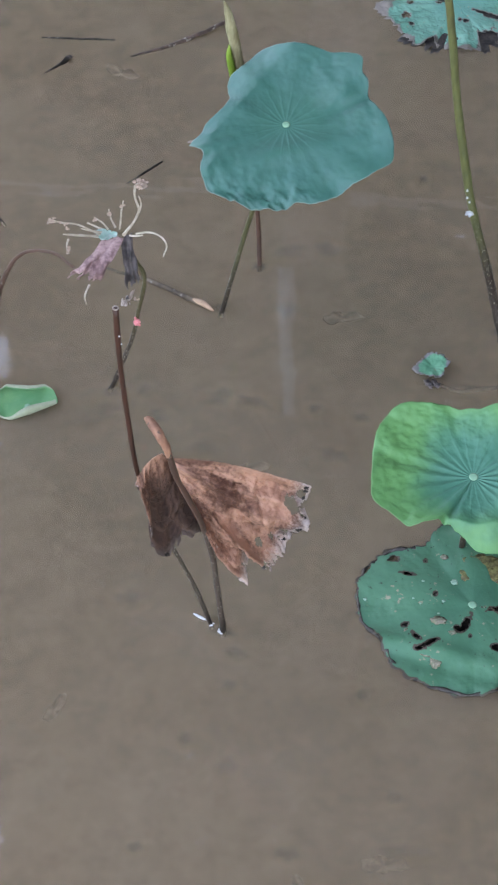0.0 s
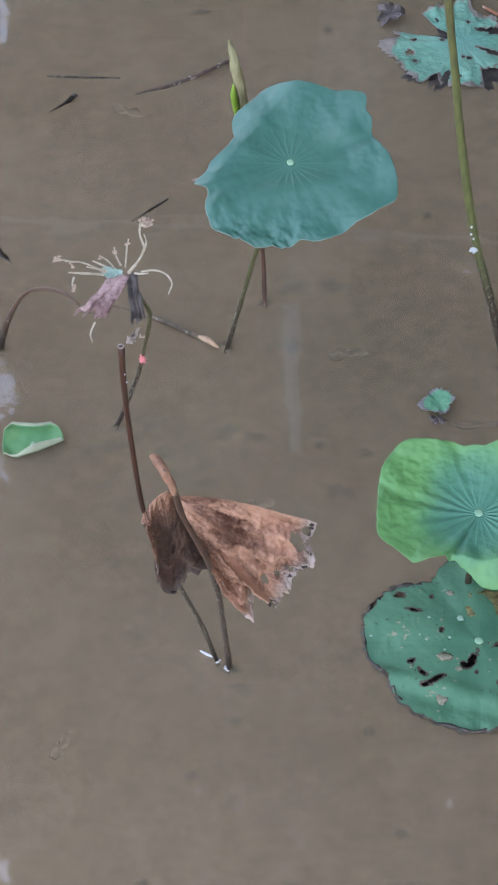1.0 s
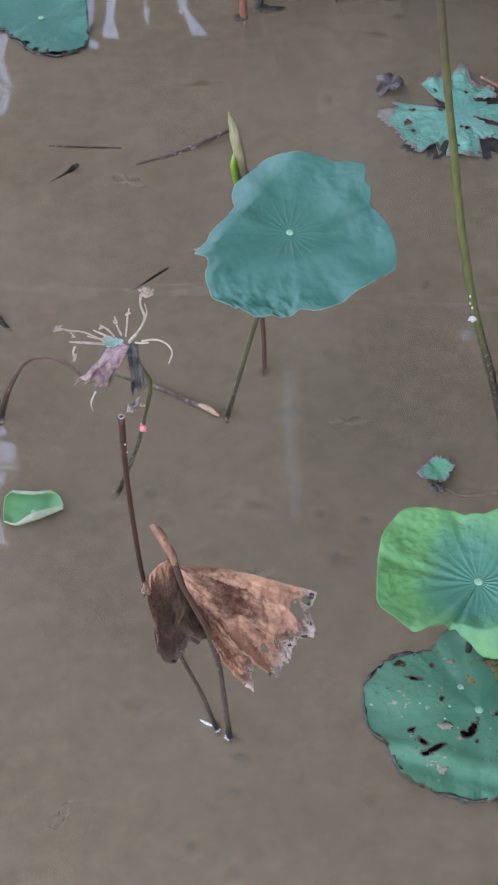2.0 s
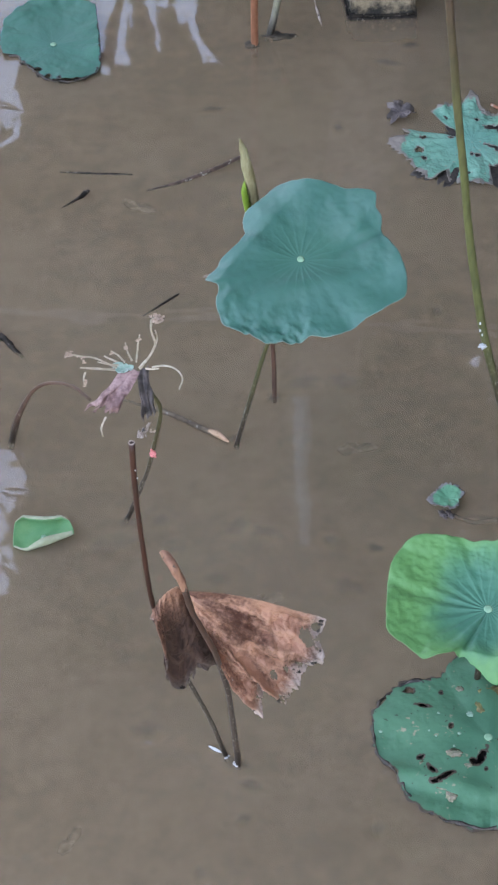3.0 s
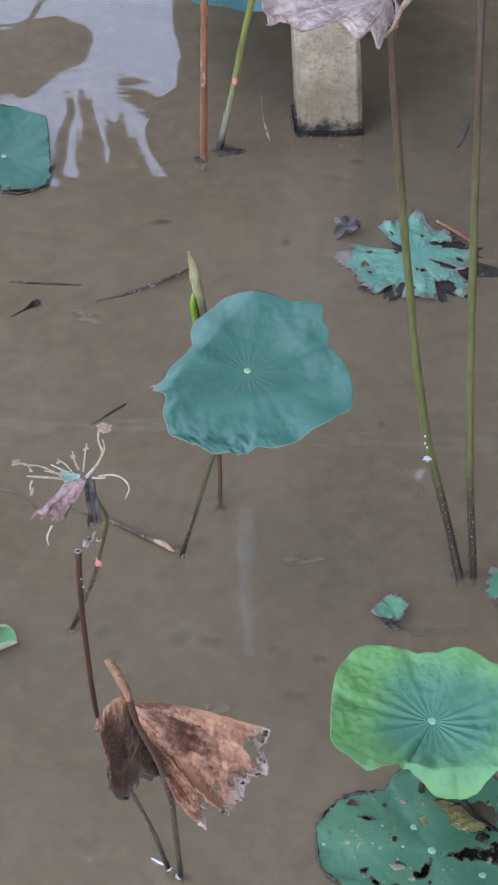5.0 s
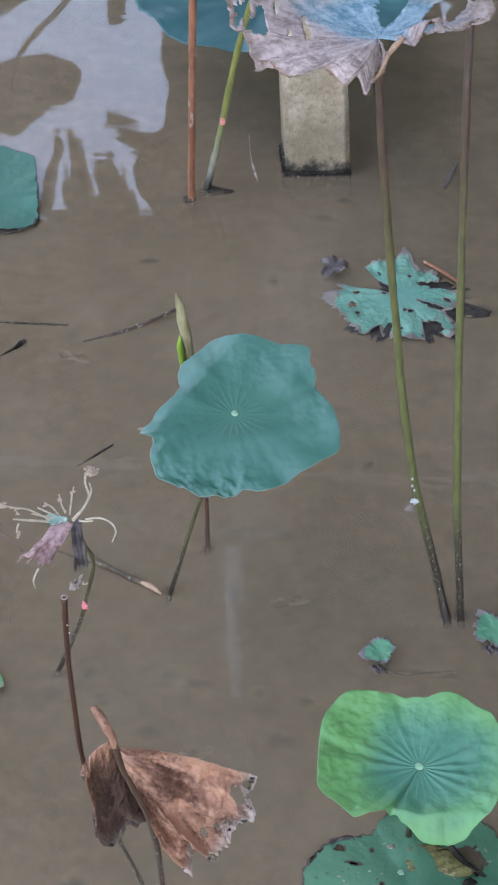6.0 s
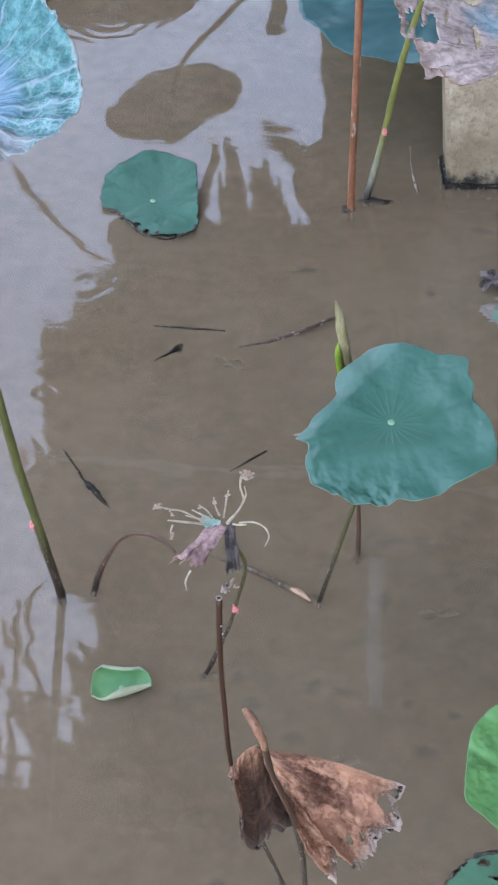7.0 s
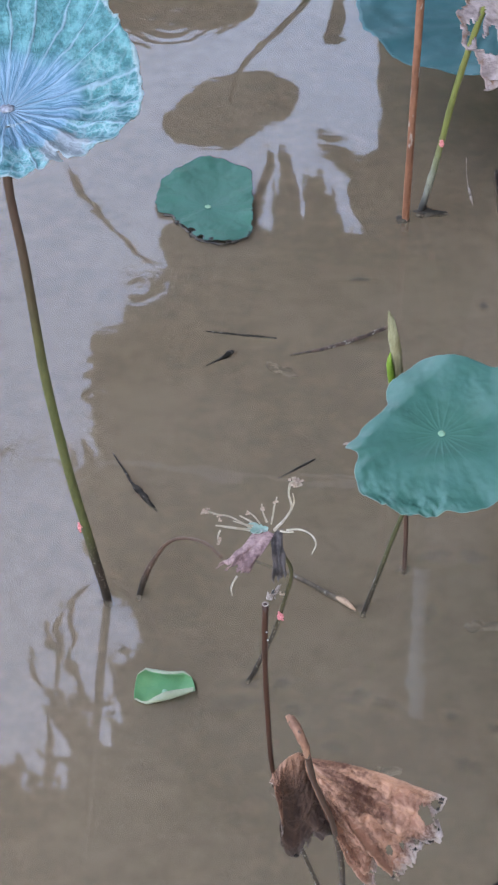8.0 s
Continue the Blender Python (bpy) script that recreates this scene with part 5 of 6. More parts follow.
# ---- the veined blue leaf ----
def blue_skin():
    """Powdery lavender blue round the navel, and beyond it teal fields between pale ribs, netted with fine white veins."""
    k = Nodes("blue_skin")
    where = k.place()
    x, y, _ = k.node("SeparateXYZ", {0: where}).outputs
    r = k.math("SQRT", k.math("ADD", k.math("MULTIPLY", x, x), k.math("MULTIPLY", y, y)))
    wide, mid, fine = k.noise(where, 12, 3), k.noise(where, 45, 4, 0.6), k.noise(where, 170, 4, 0.7)
    turn = k.math("ADD", k.math("ARCTAN2", y, x), k.math("MULTIPLY", k.math("SUBTRACT", k.noise(where, 13, 3), 0.5), 0.24))
    aside = k.math("MULTIPLY", k.math("ABSOLUTE", k.math("SINE", k.math("MULTIPLY", turn, 11.0))), k.math("DIVIDE", r, 11.0))
    rib = k.math("SUBTRACT", 1.0, k.step(aside, 0.0003, 0.0030))
    strand = k.noise(k.node("CombineXYZ", {0: k.math("MULTIPLY", turn, 16.0), 1: k.math("MULTIPLY", r, 14.0)}).outputs[0], 1.6, 4, 0.6)
    heart = k.mix(k.step(strand, 0.36, 0.64), (0.050, 0.135, 0.180), (0.170, 0.260, 0.330))
    field = k.mix(k.step(k.math("ADD", k.math("MULTIPLY", mid, 0.6), k.math("MULTIPLY", fine, 0.4)), 0.38, 0.62), (0.020, 0.098, 0.100), (0.085, 0.235, 0.235))
    polar = k.node("CombineXYZ", {0: k.math("MULTIPLY", turn, 11.0), 1: k.math("DIVIDE", r, 0.022), 2: k.math("MULTIPLY", mid, 1.2)}).outputs[0]
    cross = k.math("SUBTRACT", 1.0, k.step(k.node("TexVoronoi", {"Vector": polar, "Scale": 1.0}, feature="DISTANCE_TO_EDGE").outputs[0], 0.0, 0.16))
    lace = k.math("SUBTRACT", 1.0, k.step(k.node("TexVoronoi", {"Vector": where, "Scale": 150.0}, feature="DISTANCE_TO_EDGE").outputs[0], 0.02, 0.16))
    outer = k.step(k.math("ADD", r, k.math("MULTIPLY", k.math("SUBTRACT", wide, 0.5), 0.11)), 0.085, 0.120)
    low = k.math("SUBTRACT", 1.0, k.step(k.math("ADD", y, k.math("MULTIPLY", k.math("SUBTRACT", wide, 0.5), 0.08)), 0.0, 0.10))
    field = k.mix(k.math("MULTIPLY", cross, k.math("MULTIPLY_ADD", low, 0.30, 0.06)), field, (0.30, 0.37, 0.38))
    field = k.mix(k.math("MULTIPLY", k.math("MULTIPLY", lace, k.step(mid, 0.42, 0.62)), k.math("MULTIPLY_ADD", low, 0.40, 0.06)), field, (0.32, 0.40, 0.40))
    colour = k.mix(outer, heart, field)
    colour = k.mix(k.math("MULTIPLY", rib, k.math("MULTIPLY_ADD", outer, 0.12, 0.36)), colour, (0.31, 0.37, 0.42))
    off = k.math("ADD", k.math("POWER", k.math("DIVIDE", k.math("SUBTRACT", x, 0.10), 0.035), 2.0), k.math("POWER", k.math("DIVIDE", k.math("ADD", y, 0.095), 0.050), 2.0))
    paper = k.math("SUBTRACT", 1.0, k.step(k.math("ADD", off, k.math("MULTIPLY", k.math("SUBTRACT", mid, 0.5), 3.0)), 0.4, 1.3))
    colour = k.mix(k.math("MULTIPLY", paper, 0.8), colour, k.mix(fine, (0.17, 0.16, 0.16), (0.36, 0.34, 0.34)))
    edge = k.math("ADD", k.attr("wear"), k.math("MULTIPLY", k.math("SUBTRACT", fine, 0.5), 0.9))
    colour = k.mix(k.math("MULTIPLY", k.step(edge, 0.55, 0.95), 0.75), colour, (0.30, 0.34, 0.33))
    relief = k.math("ADD", k.math("MULTIPLY", rib, 0.7), k.math("ADD", k.math("MULTIPLY", cross, 0.3), k.math("MULTIPLY", fine, 0.4)))
    return k.surface(colour, 0.6, k.bump(relief, 0.0015))


leaf_blue = blue_skin()
ash_lilac = grainy("ash_lilac", (0.16, 0.15, 0.17), (0.38, 0.36, 0.38), 90, 300, 0.7, 0.0008)


def blue_leaf():
    plant = thing("lotus_leaf", (-0.523, 2.52, 0), "tall powdery blue lotus leaf netted with white veins", "lotus leaf", "standing lotus leaves")
    top = (-0.586, 2.3, 1.152)
    stem = stalk("stem", [(-0.523, 2.524, -0.014), (-0.523, 2.52, 0.0), (-0.537, 2.46, 0.196), (-0.555, 2.40, 0.416), (-0.573, 2.36, 0.636), (-0.582, 2.32, 0.878), (-0.593, 2.30, 1.037), (-0.586, 2.3, 1.151)], [0.0085, 0.0085, 0.008, 0.0078, 0.0075, 0.007, 0.0065, 0.006], stem_green, plant, rough=0.15, sides=16)
    eggs(stem, (-0.549, 2.438, 0.25), (0.003, 0.004, 0.006), 6)
    radii = [0.188, 0.184, 0.182, 0.181, 0.177, 0.175, 0.186, 0.2, 0.216, 0.2, 0.2, 0.2, 0.2, 0.2, 0.2, 0.2, 0.2, 0.2, 0.2, 0.2, 0.2, 0.2, 0.2, 0.2, 0.2, 0.2, 0.232, 0.204, 0.186, 0.177, 0.166, 0.162, 0.166, 0.164, 0.158, 0.164, 0.168, 0.176, 0.186, 0.186]

    def bend(x, y, z, s, a):
        rise = min(1.0, max(0.0, (s - 0.35) / 0.3))
        z += rise * (1 - 0.7 * s**4) * (0.004 - 0.009 * abs(math.sin(11 * a)) ** 0.8) + 0.012 * s**4 * max(0.0, math.cos(a))
        over = max(0.0, math.hypot(x, y) - 0.11)
        z -= 0.15 * over * math.exp(-(((a - 5.2) / 0.9) ** 2))
        z += 0.002 * s**6 * math.sin(31 * a + 2 * math.sin(5 * a))
        z += 0.11 * s**1.4 * max(0.0, math.sin(a + 0.12)) ** 1.3
        return x, y, z

    v, f, w = blade(radii, 220, 40, 0.012, 0.004, 8, 0.008, 24, 0.002, 0.045, [(0.012, -0.042, 0.007, 0.004, 0.4), (-0.006, -0.046, 0.006, 0.004, 0), (0.03, -0.030, 0.008, 0.003, 0.6), (0.098, -0.118, 0.004, 0.02, 0.5)], 0.05, 41, 0.0012, bend)
    part("blade", mesh_of("blade", v, f, leaf_blue, w), plant, top, tilt(3, 0))
    lump("navel", (0.010, 0.010, 0.003), ash_lilac, plant, (top[0], top[1], top[2] + 0.002), 0.3, 3, "grey-lilac navel", 2.0)


blue_leaf()


# ---- post, red stick, bleached stem and the big leaf behind them ----
def concrete_post():
    plant = thing("concrete_post", (0.272, 4.02, 0), "stained square concrete post standing in the water", "post")
    bm = bmesh.new()
    bmesh.ops.create_cube(bm, size=1)
    bmesh.ops.subdivide_edges(bm, edges=bm.edges[:], cuts=9, use_grid_fill=True)
    for v in bm.verts:
        z = v.co.z + 0.5
        v.co = Vector((v.co.x * 0.152, v.co.y * 0.125, -0.08 + z * 1.28))
        v.co.x -= 0.085 * v.co.z
        v.co += Vector(noise.noise_vector(v.co * 16)) * 0.0035
    edges = [e for e in bm.edges if len(e.link_faces) == 2 and e.calc_face_angle() > 1.0]
    bmesh.ops.bevel(bm, geom=edges, offset=0.008, segments=2, affect="EDGES")
    me = bpy.data.meshes.new("shaft")
    bm.to_mesh(me)
    bm.free()
    me.materials.append(concrete_stained)
    part("shaft", smooth(me), plant, (0.272, 4.02, 0), Euler((0, 0, radians(4))).to_matrix())
    bm = bmesh.new()
    bmesh.ops.create_cube(bm, size=1)
    for v in bm.verts:
        v.co = Vector((v.co.x * 0.166 - 0.004, v.co.y * 0.142, v.co.z * 0.05 - 0.013))
    bmesh.ops.bevel(bm, geom=bm.edges[:], offset=0.006, segments=2, affect="EDGES")
    bmesh.ops.subdivide_edges(bm, edges=bm.edges[:], cuts=4, use_grid_fill=True)
    for v in bm.verts:
        v.co += Vector(noise.noise_vector(v.co * 40)) * 0.002
    me = bpy.data.meshes.new("footing")
    bm.to_mesh(me)
    bm.free()
    me.materials.append(stem_soot)
    part("footing", smooth(me), plant, (0.272, 4.02, 0), Euler((0, 0, radians(4))).to_matrix(), "black slimy footing")


def red_stick():
    plant = thing("red_stick", (-0.027, 3.844, 0), "straight rust-red stick standing in the water", "stick")
    stalk("stick", [(-0.027, 3.844, -0.014), (-0.027, 3.844, 0.0), (-0.028, 3.844, 0.354), (-0.029, 3.844, 0.70), (-0.030, 3.844, 1.1)], [0.0085, 0.0085, 0.0085, 0.009, 0.009], stem_rust, plant, rough=0.1)
    lump("clod", (0.015, 0.012, 0.005), stone_mud, plant, (-0.034, 3.843, 0.0), 0.7, 1, "dark clod at the waterline")


def bleached_stem():
    plant = thing("bleached_lotus_plant", (0.009, 3.89, 0), "lotus stem bleached grey below and green above", "stem")
    stem = stalk("stem", [(0.005, 3.88, -0.014), (0.009, 3.89, 0.0), (0.030, 3.92, 0.09), (0.045, 3.94, 0.165), (0.068, 3.95, 0.304), (0.096, 3.95, 0.435), (0.116, 3.95, 0.519), (0.15, 3.96, 0.70), (0.18, 3.98, 0.95)], [0.0085, 0.0085, 0.008, 0.0075, 0.0075, 0.007, 0.007, 0.0065, 0.006], stem_bleached, plant, rough=0.25)
    eggs(stem, (0.044, 3.931, 0.158), (0.005, 0.004, 0.008), 8)
    lump("clod", (0.03, 0.014, 0.004), stone_mud, plant, (0.03, 3.88, -0.001), 0.8, 4, "dark clod at the waterline")


def shaded_leaf():
    at = (0.169, 4.400, 0.247)
    plant = thing("lotus_leaf", (0.20, 4.46, 0), "wide dull blue-green lotus leaf behind the post", "lotus leaf", "standing lotus leaves")
    radii = [0.360 * q for q in (1, 0.97, 1.0, 1.03, 1.0, 0.97, 1.0, 1.03, 1.01, 1.0, 1.01, 0.98, 1.0, 1.01, 0.98, 1.0, 0.97, 0.95, 0.98, 1.0, 0.97, 0.96, 0.98, 1.01)]
    v, f, w = blade(radii, 140, 26, 0.03, 0.006, 7, 0.006, 22, 0.001, 0.03, (), 0.0, 51)
    part("blade", mesh_of("blade", v, f, leaf_shade, w), plant, at, tilt(2, 0))
    stalk("stem", [(0.20, 4.46, -0.014), (0.20, 4.45, 0.15), (0.169, 4.400, 0.245)], [0.009, 0.008, 0.007], stem_green, plant)


concrete_post()
red_stick()
bleached_stem()
shaded_leaf()


# ---- sunken litter on the bed ----
def litter(x, y, sx, sy, seed, turn=0.0):
    """A low heap of dark silt that thins out into the mud round it."""
    verts, faces, wear, k = [], [], [], 28
    reach = 1.9
    for i in range(9):
        s = i / 8
        for j in range(k):
            a = 2 * math.pi * j / k
            grow = reach * s * (1 + 0.35 * noise.noise(Vector((math.cos(a) * 1.4, math.sin(a) * 1.4, seed * 3.7))))
            c, q = math.cos(turn), math.sin(turn)
            px, py = grow * sx * math.cos(a), grow * sy * math.sin(a)
            px, py = x + px * c - py * q, y + px * q + py * c
            verts.append((px, py, bed_height(px, py) + 0.009 + 0.004 * math.exp(-4 * s * s)))
            wear.append(math.exp(-5.0 * s * s))
    for i in range(8):
        for j in range(k):
            a, b = i * k + j, i * k + (j + 1) % k
            faces.append((a, a + k, b + k, b))
    ob = new("sunken_clod", mesh_of("sunken_clod", verts, faces, silt_dark, wear))
    tagged(ob, "dark sunken clod of silt blurred by murky water", "clod", "sunken clods")


def silt():
    k = Nodes("silt_dark")
    where = k.place()
    a, b = k.noise(where, 2.6, 4), k.noise(where, 24, 5, 0.65)
    both = k.math("ADD", k.math("MULTIPLY", a, 0.6), k.math("MULTIPLY", b, 0.4))
    mud = k.mix(k.step(both, 0.36, 0.64), (0.24, 0.17, 0.105), (0.44, 0.32, 0.21))
    heap = k.math("MULTIPLY", k.attr("wear"), k.math("MULTIPLY_ADD", k.noise(where, 28, 3), 1.6, 0.3))
    return k.surface(k.mix(k.step(heap, 0.0, 1.25), mud, (0.05, 0.040, 0.032)), 0.95, k.bump(both, 0.006))


silt_dark = silt()


CLODS = [(-0.078, 2.249, 0.030, 0.014), (-0.051, 2.370, 0.022, 0.016), (0.148, 2.227, 0.024, 0.020), (0.117, 2.340, 0.012, 0.012), (-0.030, 1.752, 0.014, 0.010), (-0.032, 1.602, 0.018, 0.014), (-0.097, 1.649, 0.012, 0.010), (0.221, 1.547, 0.013, 0.010), (-0.166, 1.465, 0.012, 0.010), (0.059, 1.454, 0.022, 0.014), (0.222, 1.458, 0.040, 0.012), (0.179, 1.732, 0.012, 0.012), (-0.020, 1.821, 0.020, 0.010), (-0.162, 2.320, 0.018, 0.012), (-0.190, 1.931, 0.020, 0.016), (0.153, 2.766, 0.030, 0.020), (0.008, 2.355, 0.032, 0.012), (-0.166, 2.330, 0.018, 0.012), (-0.189, 2.386, 0.016, 0.014)]
CLODS += [(0.289, 3.857, 0.034, 0.010), (0.339, 3.930, 0.020, 0.014), (-0.120, 3.667, 0.030, 0.010), (0.070, 2.598, 0.020, 0.026), (0.345, 2.965, 0.010, 0.010), (0.163, 3.591, 0.012, 0.014), (0.399, 2.393, 0.060, 0.008), (0.198, 2.318, 0.016, 0.010), (-0.058, 2.603, 0.022, 0.012), (0.463, 2.538, 0.020, 0.014), (0.490, 2.546, 0.016, 0.012), (0.019, 2.715, 0.014, 0.012), (-0.245, 2.385, 0.020, 0.012), (-0.041, 1.860, 0.020, 0.012), (-0.531, 2.557, 0.020, 0.014), (-0.273, 2.336, 0.050, 0.020), (-0.055, 2.360, 0.020, 0.014), (0.622, 3.497, 0.040, 0.020), (0.081, 2.758, 0.030, 0.020)]
for n, (x, y, sx, sy) in enumerate(CLODS):
    litter(x, y, sx * 1.15, sy * 1.25, n, 0.25 * math.sin(n * 1.9))


def sunken_leaf(x, y, size, turn, seed):
    plant = thing("sunken_leaf", (x, y, bed_height(x, y)), "pale curled leaf fragment sunk under murky water", "sunken leaf", "sunken leaves")
    v, f, w = blade([size * q for q in (1.3, 0.5, 0.35, 0.6, 1.2, 0.6, 0.4, 0.5)], 40, 8, 0.004, 0.003, 3, 0.006, 6, 0.001, 0.2, (), 0.0, seed)
    part("blade", mesh_of("blade", v, f, sunken_pale, w), plant, (x, y, bed_height(x, y) + 0.022), tilt(8, 5, turn))


sunken_pale = grainy("sunken_pale", (0.16, 0.12, 0.085), (0.62, 0.50, 0.38), 30, 90, 0.8, 0.001)
for x, y, size, turn, seed in ((-0.005, 2.19, 0.032, 20, 3), (-0.27, 3.28, 0.03, -15, 5), (-0.30, 1.70, 0.022, 60, 7), (0.17, 2.56, 0.03, 10, 8), (0.20, 1.43, 0.03, 5, 9), (-0.17, 2.13, 0.02, -40, 11), (0.08, 1.39, 0.02, 120, 12)):
    sunken_leaf(x, y, size, turn, seed)


# ---- what stands beyond the pond and shows only in the water's mirror, and unseen boughs added for shade ----
# where the crown lets the sky through, as (x, z) in the plane of the tree: under the lowest fringe, beside it, and high up
GAP_LOW = [
    (-0.16, 1.32), (-0.21, 1.74), (-0.21, 1.91), (-0.20, 2.03), (-0.18, 2.13), (-0.18, 2.34), (-0.19, 2.44), (-0.25, 2.39), (-0.31, 2.38), (-0.35, 2.34), (-0.39, 2.30), (-0.43, 2.29),
    (-0.48, 2.30), (-0.46, 2.36), (-0.38, 2.45), (-0.32, 2.53), (-0.25, 2.56), (-0.18, 2.60), (-0.16, 2.69), (-0.20, 2.69), (-0.21, 2.79), (-0.23, 2.71), (-0.25, 2.89), (-0.28, 2.74),
    (-0.30, 2.83), (-0.33, 2.70), (-0.35, 2.74), (-0.37, 2.62), (-0.39, 2.52), (-0.41, 2.60), (-0.46, 2.46), (-0.49, 2.54), (-0.54, 2.43), (-0.52, 2.78), (-0.56, 2.63), (-0.62, 2.37),
    (-0.65, 2.39), (-0.65, 2.63), (-0.69, 2.41), (-0.68, 2.65), (-0.67, 2.88), (-0.70, 2.85), (-0.73, 2.99), (-0.77, 2.93), (-0.96, 2.77), (-1.16, 2.81), (-1.23, 2.93), (-1.22, 3.13),
]
GAP_SIDE = [
    (-1.23, 3.20), (-1.37, 3.30), (-1.41, 3.35), (-1.42, 3.41), (-1.45, 3.51), (-1.58, 3.53), (-1.62, 3.60), (-1.62, 3.74), (-1.65, 3.90), (-1.64, 4.05), (-1.65, 4.21), (-1.65, 4.39),
    (-1.76, 4.41), (-1.78, 4.51), (-1.73, 4.84), (-1.65, 5.27), (-1.61, 5.49), (-1.48, 5.58), (-1.44, 5.62), (-1.43, 5.80), (-1.42, 5.97), (-1.47, 6.07), (-1.56, 6.16), (-1.57, 6.38),
    (-1.54, 6.52), (-1.59, 6.83), (-1.70, 6.84), (-1.75, 6.49), (-1.78, 6.38), (-1.82, 6.57), (-1.90, 6.55), (-1.85, 6.84), (-1.86, 6.97), (-1.97, 6.99), (-1.89, 7.11), (-1.94, 7.51),
    (-2.00, 7.28), (-2.10, 7.29), (-2.06, 7.50), (-2.09, 7.71), (-2.14, 7.63), (-2.21, 7.27), (-2.35, 7.19), (-2.72, 7.19), (-5.01, 7.38), (-4.59, 3.85), (-4.34, 1.57),
]
GAP_HIGH = [
    (-2.31, 10.93), (-1.88, 11.14), (-1.79, 11.45), (-1.69, 11.63), (-1.83, 11.86), (-1.99, 12.39), (-2.49, 12.59),
]


def in_gap(p):
    """For spots (x, z): whether each lies in a gap of the crown, and how far it is from the gap's edge."""
    x, z = p.T
    p = p + 0.006 * np.column_stack([np.sin(21 * z + 3 * np.sin(9 * x)) + 0.6 * np.sin(57 * z + 31 * x), np.sin(19 * x + 3 * np.sin(11 * z)) + 0.6 * np.sin(53 * x - 27 * z)])
    inside, near = np.zeros(len(p), bool), np.full(len(p), 99.0)
    for outline in (np.array(GAP_LOW + GAP_SIDE), np.array(GAP_HIGH)):
        odd = np.zeros(len(p), bool)
        for a, b in zip(outline, np.roll(outline, -1, 0)):
            if a[1] != b[1]:
                odd ^= ((a[1] > p[:, 1]) != (b[1] > p[:, 1])) & (p[:, 0] < a[0] + (p[:, 1] - a[1]) * (b[0] - a[0]) / (b[1] - a[1]))
            d = b - a
            s = np.clip(((p - a) @ d) / (d @ d), 0, 1)
            near = np.minimum(near, np.hypot(*(p - a - s[:, None] * d).T))
        inside |= odd
    return inside, near


def tree():
    plant = thing("tree_with_shade_boughs", (2.3, 8.6, 0), "large dark leafy tree with unseen boughs added to shade the pond", "tree")
    stalk("trunk", [(2.3, 8.6, -0.1), (2.25, 8.6, 1.5), (2.0, 8.5, 4.0), (1.7, 8.3, 7.0), (1.4, 8.2, 11.0)], [0.34, 0.28, 0.24, 0.17, 0.06], bark, plant, sides=14, rough=0.2)
    # the last, thin line stands in for a mirrored plant stem, not a limb
    limbs = [[(2.0, 8.5, 4.0), (0.9, 8.3, 4.7), (-0.2, 8.1, 4.4), (-1.1, 8.0, 3.7)], [(1.7, 8.3, 7.0), (0.4, 8.0, 7.6), (-1.2, 7.8, 7.4), (-2.8, 7.6, 8.4)], [(2.0, 8.5, 4.2), (3.0, 8.2, 5.6), (4.4, 8.0, 6.6)], [(1.5, 8.2, 9.5), (0.0, 8.0, 10.6), (-2.0, 7.7, 11.2)], [(1.9, 8.4, 5.4), (0.6, 8.1, 6.0), (-0.9, 7.9, 5.8), (-1.7, 7.9, 5.0)], [(-1.68, 8.0, 2.58), (-1.63, 8.0, 2.67), (-1.56, 8.0, 2.77), (-1.47, 8.0, 2.90), (-1.36, 8.0, 3.04), (-1.22, 8.0, 3.20)]]
    for n, line in enumerate(limbs):
        stalk("limb", line, np.linspace(0.10, 0.02, len(line)) if n < 5 else 0.016, bark, plant, sides=8, rough=0.2)
    twigs = [
        [(-1.72, 5.39), (-1.80, 5.56), (-1.82, 5.80), (-1.85, 6.04), (-1.81, 6.29), (-1.80, 6.49)],
        [(-1.85, 5.59), (-1.90, 5.76), (-1.93, 5.91), (-1.93, 6.15), (-1.92, 6.35), (-1.84, 6.52)],
        [(-1.96, 5.76), (-1.97, 5.91), (-1.93, 6.10)],
        [(-2.10, 5.97), (-2.07, 6.14), (-2.03, 6.34), (-1.95, 6.48), (-1.88, 6.66), (-1.84, 6.86)],
        [(-1.98, 6.54), (-2.00, 6.77), (-1.99, 6.96), (-2.03, 7.24)],
        [(-2.22, 6.91), (-2.19, 7.10), (-2.06, 7.27)],
        [(-2.39, 7.21), (-2.19, 7.08)],
        [(-1.56, 5.91), (-1.58, 6.11), (-1.55, 6.23), (-1.62, 6.37)],
        [(-1.55, 5.81), (-1.45, 5.95), (-1.47, 6.05), (-1.53, 6.15)],
        [(-1.77, 6.41), (-1.63, 6.52), (-1.58, 6.62)],
        [(-2.07, 6.84), (-2.03, 6.99), (-1.86, 6.97)],
        [(-0.40, 1.42), (-0.40, 1.61), (-0.42, 1.78)],
        [(-0.42, 1.42), (-0.39, 1.64), (-0.40, 1.75)],
        [(-0.71, 2.38), (-0.69, 2.46), (-0.72, 2.59), (-0.76, 2.76), (-0.77, 2.86)],
        [(-0.63, 2.36), (-0.61, 2.46), (-0.57, 2.63), (-0.55, 2.64)],
    ]
    for line in twigs:
        stalk("twig", [(x, 8.0, z) for x, z in line], np.linspace(0.014, 0.036, len(line)), bark, plant, sides=6, steps=5, rough=0.5)
    # leaves of every size, the small ones along the edges of the gaps, so that the outline stays crisp against the sky
    shape = np.array([(0, -0.5, 0), (0.22, -0.15, 0.03), (0.2, 0.2, 0.02), (0, 0.5, -0.04), (-0.2, 0.2, 0.02), (-0.22, -0.15, 0.03)])
    dice = np.random.default_rng(77)
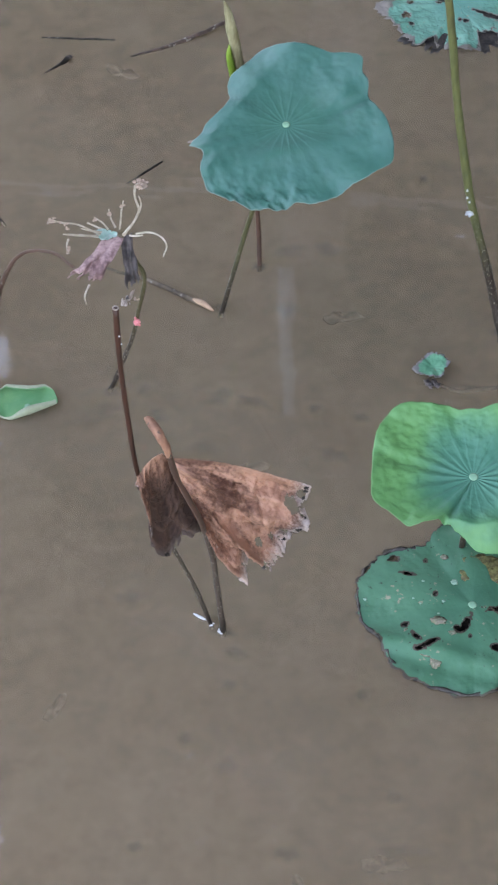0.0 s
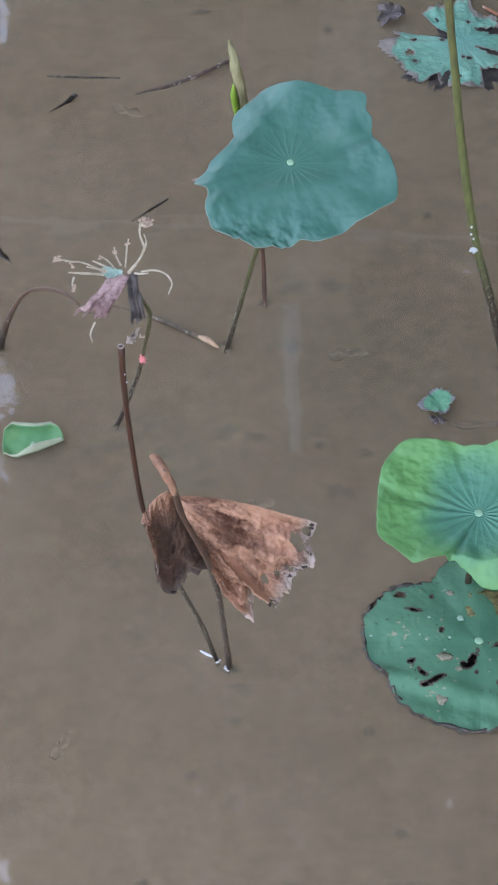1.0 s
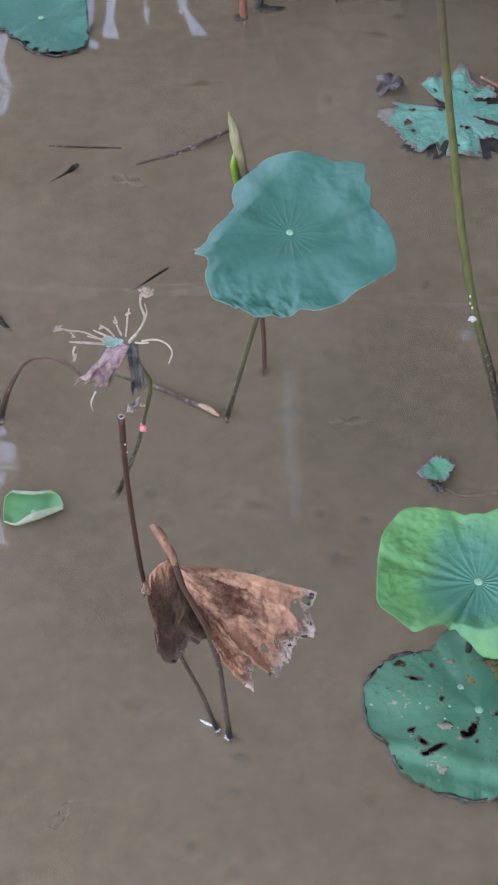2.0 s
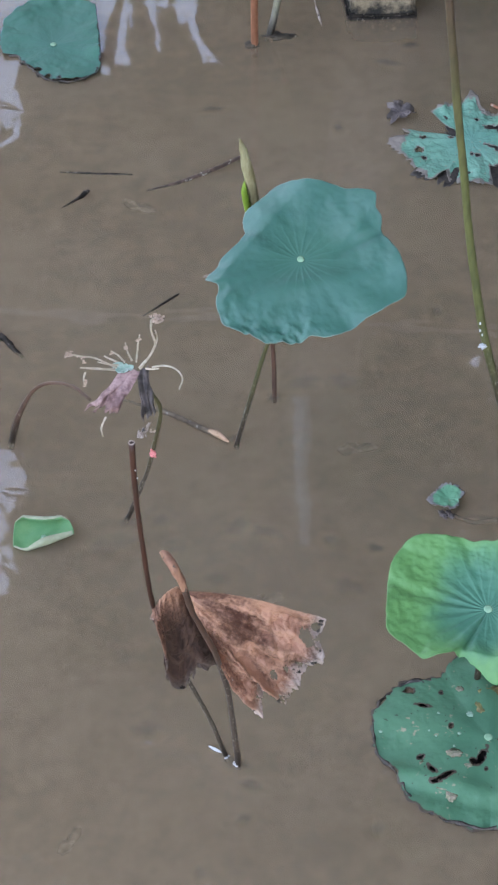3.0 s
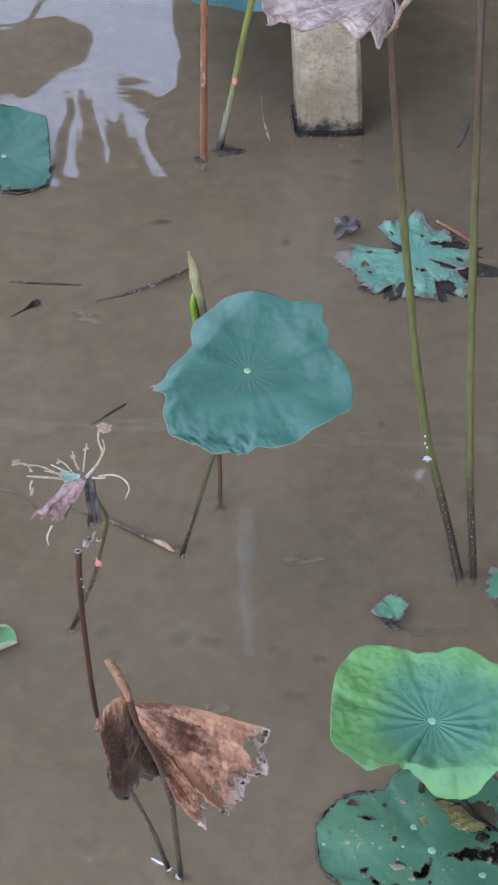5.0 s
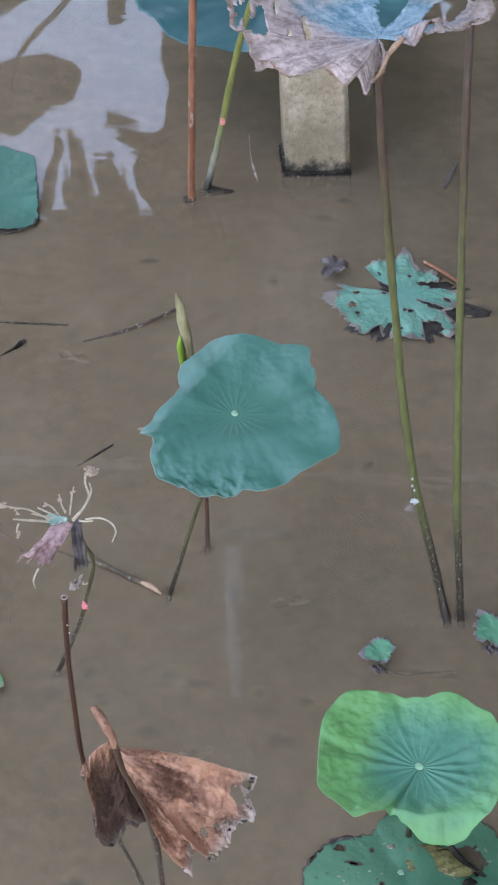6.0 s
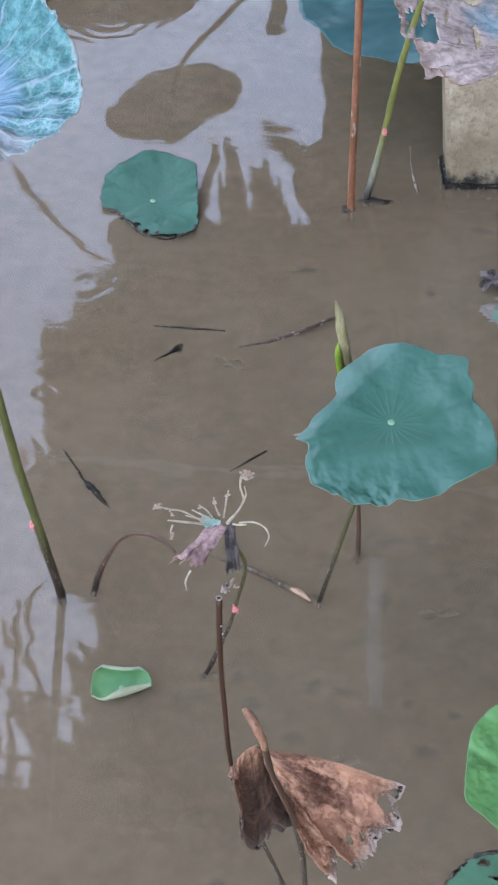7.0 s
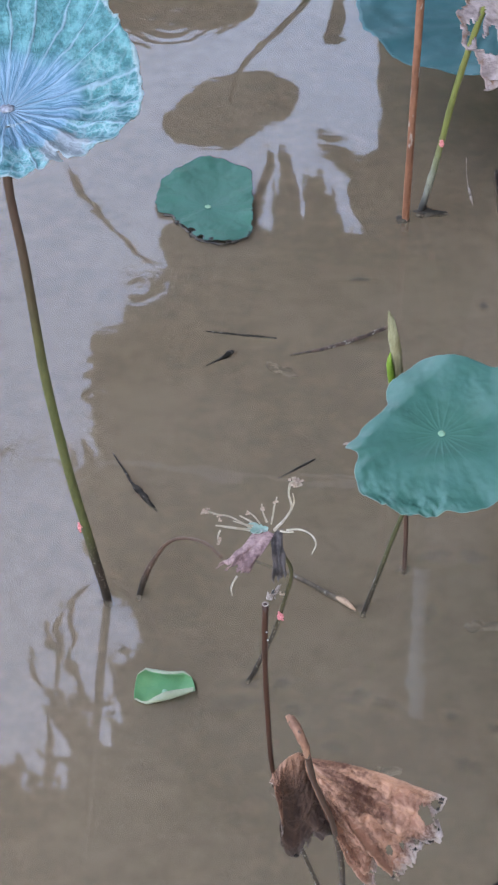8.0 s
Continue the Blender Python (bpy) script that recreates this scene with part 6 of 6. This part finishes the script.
    verts, faces = [], []

    def grow(centre, size, spin, lean):
        """Leaves of the given sizes: spin turns each one in the plane of the crown, lean tips it out of that plane."""
        c, q = np.cos(spin)[:, None], np.sin(spin)[:, None]
        x, y = shape[:, 0] * c - shape[:, 1] * q, shape[:, 0] * q + shape[:, 1] * c
        leaf = np.stack([x, shape[:, 2] + x * lean[:, :1] + y * lean[:, 1:], y], 2) * size[:, None, None]
        return leaf + centre[:, None, :]

    def add(leaves):
        for leaf in leaves:
            k = len(verts)
            verts.extend(leaf)
            faces.extend([(k, k + 1, k + 2, k + 3), (k, k + 3, k + 4, k + 5)])

    for size, reach, deep, cover in ((0.55, 99.0, 0.5, 7.0), (0.26, 0.75, 0.12, 7.0), (0.12, 0.34, 0.05, 7.0), (0.055, 0.15, 0.02, 7.0), (0.028, 0.07, 0.01, 6.0)):
        low, high = np.array((-6.5, 0.3)), np.array((6.5, 14.0))
        spot = dice.uniform(low, high, (int(cover * np.prod(high - low) / (0.3 * size**2)), 2))
        if reach < 9:
            spot = spot[(np.abs(spot[:, 0] + 1.6) < 3.6)]
        inside, near = in_gap(spot)
        spot = spot[~inside & (near < reach) & (near > size * (0.42 if size > 0.05 else 0.3))]
        n = len(spot)
        centre = np.column_stack([spot[:, 0], 8.0 + dice.uniform(-0.2, 1.0, n) * deep, spot[:, 1]])
        leaves = grow(centre, size * dice.uniform(0.75, 1.2, n), dice.uniform(0, 6.28, n), dice.normal(0, 0.35, (n, 2)))
        inside, _ = in_gap(leaves[:, :, (0, 2)].reshape(-1, 2))
        add(leaves[~inside.reshape(n, 6).any(1)])
    # unseen boughs overhead and at the side, added to block the sun and shade the pond
    for x in np.arange(-1.6, 7.5, 0.8):
        for y in np.arange(-4.0, 7.6, 0.8):
            n = 110
            centre = np.array((x, y, 12.0 + 0.5 * math.sin(x * 1.3 + y))) + dice.normal(0, 0.4, (n, 3))
            add(grow(centre, dice.uniform(0.32, 0.53, n), dice.uniform(0, 6.28, n), dice.normal(0, 1.5, (n, 2))))
    for y in np.arange(-4.0, 7.6, 0.8):
        for z in np.arange(1.0, 12.0, 0.8):
            n = 110
            centre = np.array((7.2, y, z)) + dice.normal(0, 0.4, (n, 3))
            add(grow(centre, dice.uniform(0.32, 0.53, n), dice.uniform(0, 6.28, n), dice.normal(0, 1.5, (n, 2))))
    part("crown", mesh_of("crown", verts, faces, crown_green), plant, (0, 0, 0))


def lamp_pole():
    plant = thing("lamp_pole", (0.09, 6.0, 0), "slender pale grey pole beyond the pond", "pole")
    pole = stalk("pole", [(0.153, 6.0, 3.09), (0.168, 6.0, 3.8), (0.184, 6.0, 4.58)], [0.036, 0.035, 0.034], steel_grey, plant, sides=16)
    # made-up dark length, so that only the pole's pale top shows in the mirror
    stalk("sleeve", [(0.085, 6.0, -0.1), (0.12, 6.0, 1.54), (0.153, 6.0, 3.11)], [0.05, 0.046, 0.044], crown_green, plant, "dark lower length added to carry the pole", sides=16)
    lump("cap", (0.05, 0.05, 0.03), steel_grey, pole, (0.184, 6.0, 4.59), 0.05, 1)


def cable():
    plant = thing("cable", (-6, 6.2, 2.85), "grey cable strung across above the pond", "cable")
    stalk("wire", [(-6, 6.045, 2.66), (-3, 6.045, 2.69), (-0.9, 6.045, 2.745), (0.15, 6.045, 2.79), (1.1, 6.045, 2.83), (3, 6.045, 2.93), (6, 6.045, 3.1)], 0.018, cable_black, plant, sides=8)


def outer_leaf(at, size, seed, turn, lean):
    plant = thing("lotus_leaf", (at[0], at[1], 0), "far lotus leaf mirrored darkly in the water", "lotus leaf", "standing lotus leaves")
    v, f, w = blade([size * q for q in (1, 0.95, 1.02, 0.97, 1.03, 0.96, 1.0, 0.94)], 80, 14, 0.03, 0.01, 6, 0.008, 22, 0.001, 0.03, (), 0.0, seed)
    part("blade", mesh_of("blade", v, f, leaf_shade, w), plant, at, turn)
    stalk("stem", [(at[0] + lean, at[1], -0.05), (at[0] + lean * 0.62, at[1], at[2] * 0.45), (at[0] + lean * 0.12, at[1], at[2] * 0.8), (at[0], at[1], at[2] - 0.002)], [0.01, 0.01, 0.009, 0.008], stem_green, plant)


tree()
lamp_pole()
cable()
outer_leaf((-0.63, 5.6, 0.735), 0.235, 61, tilt(-1, 15), 0.42)
outer_leaf((-0.98, 6.6, 0.90), 0.35, 62, tilt(8, 3), -0.3)
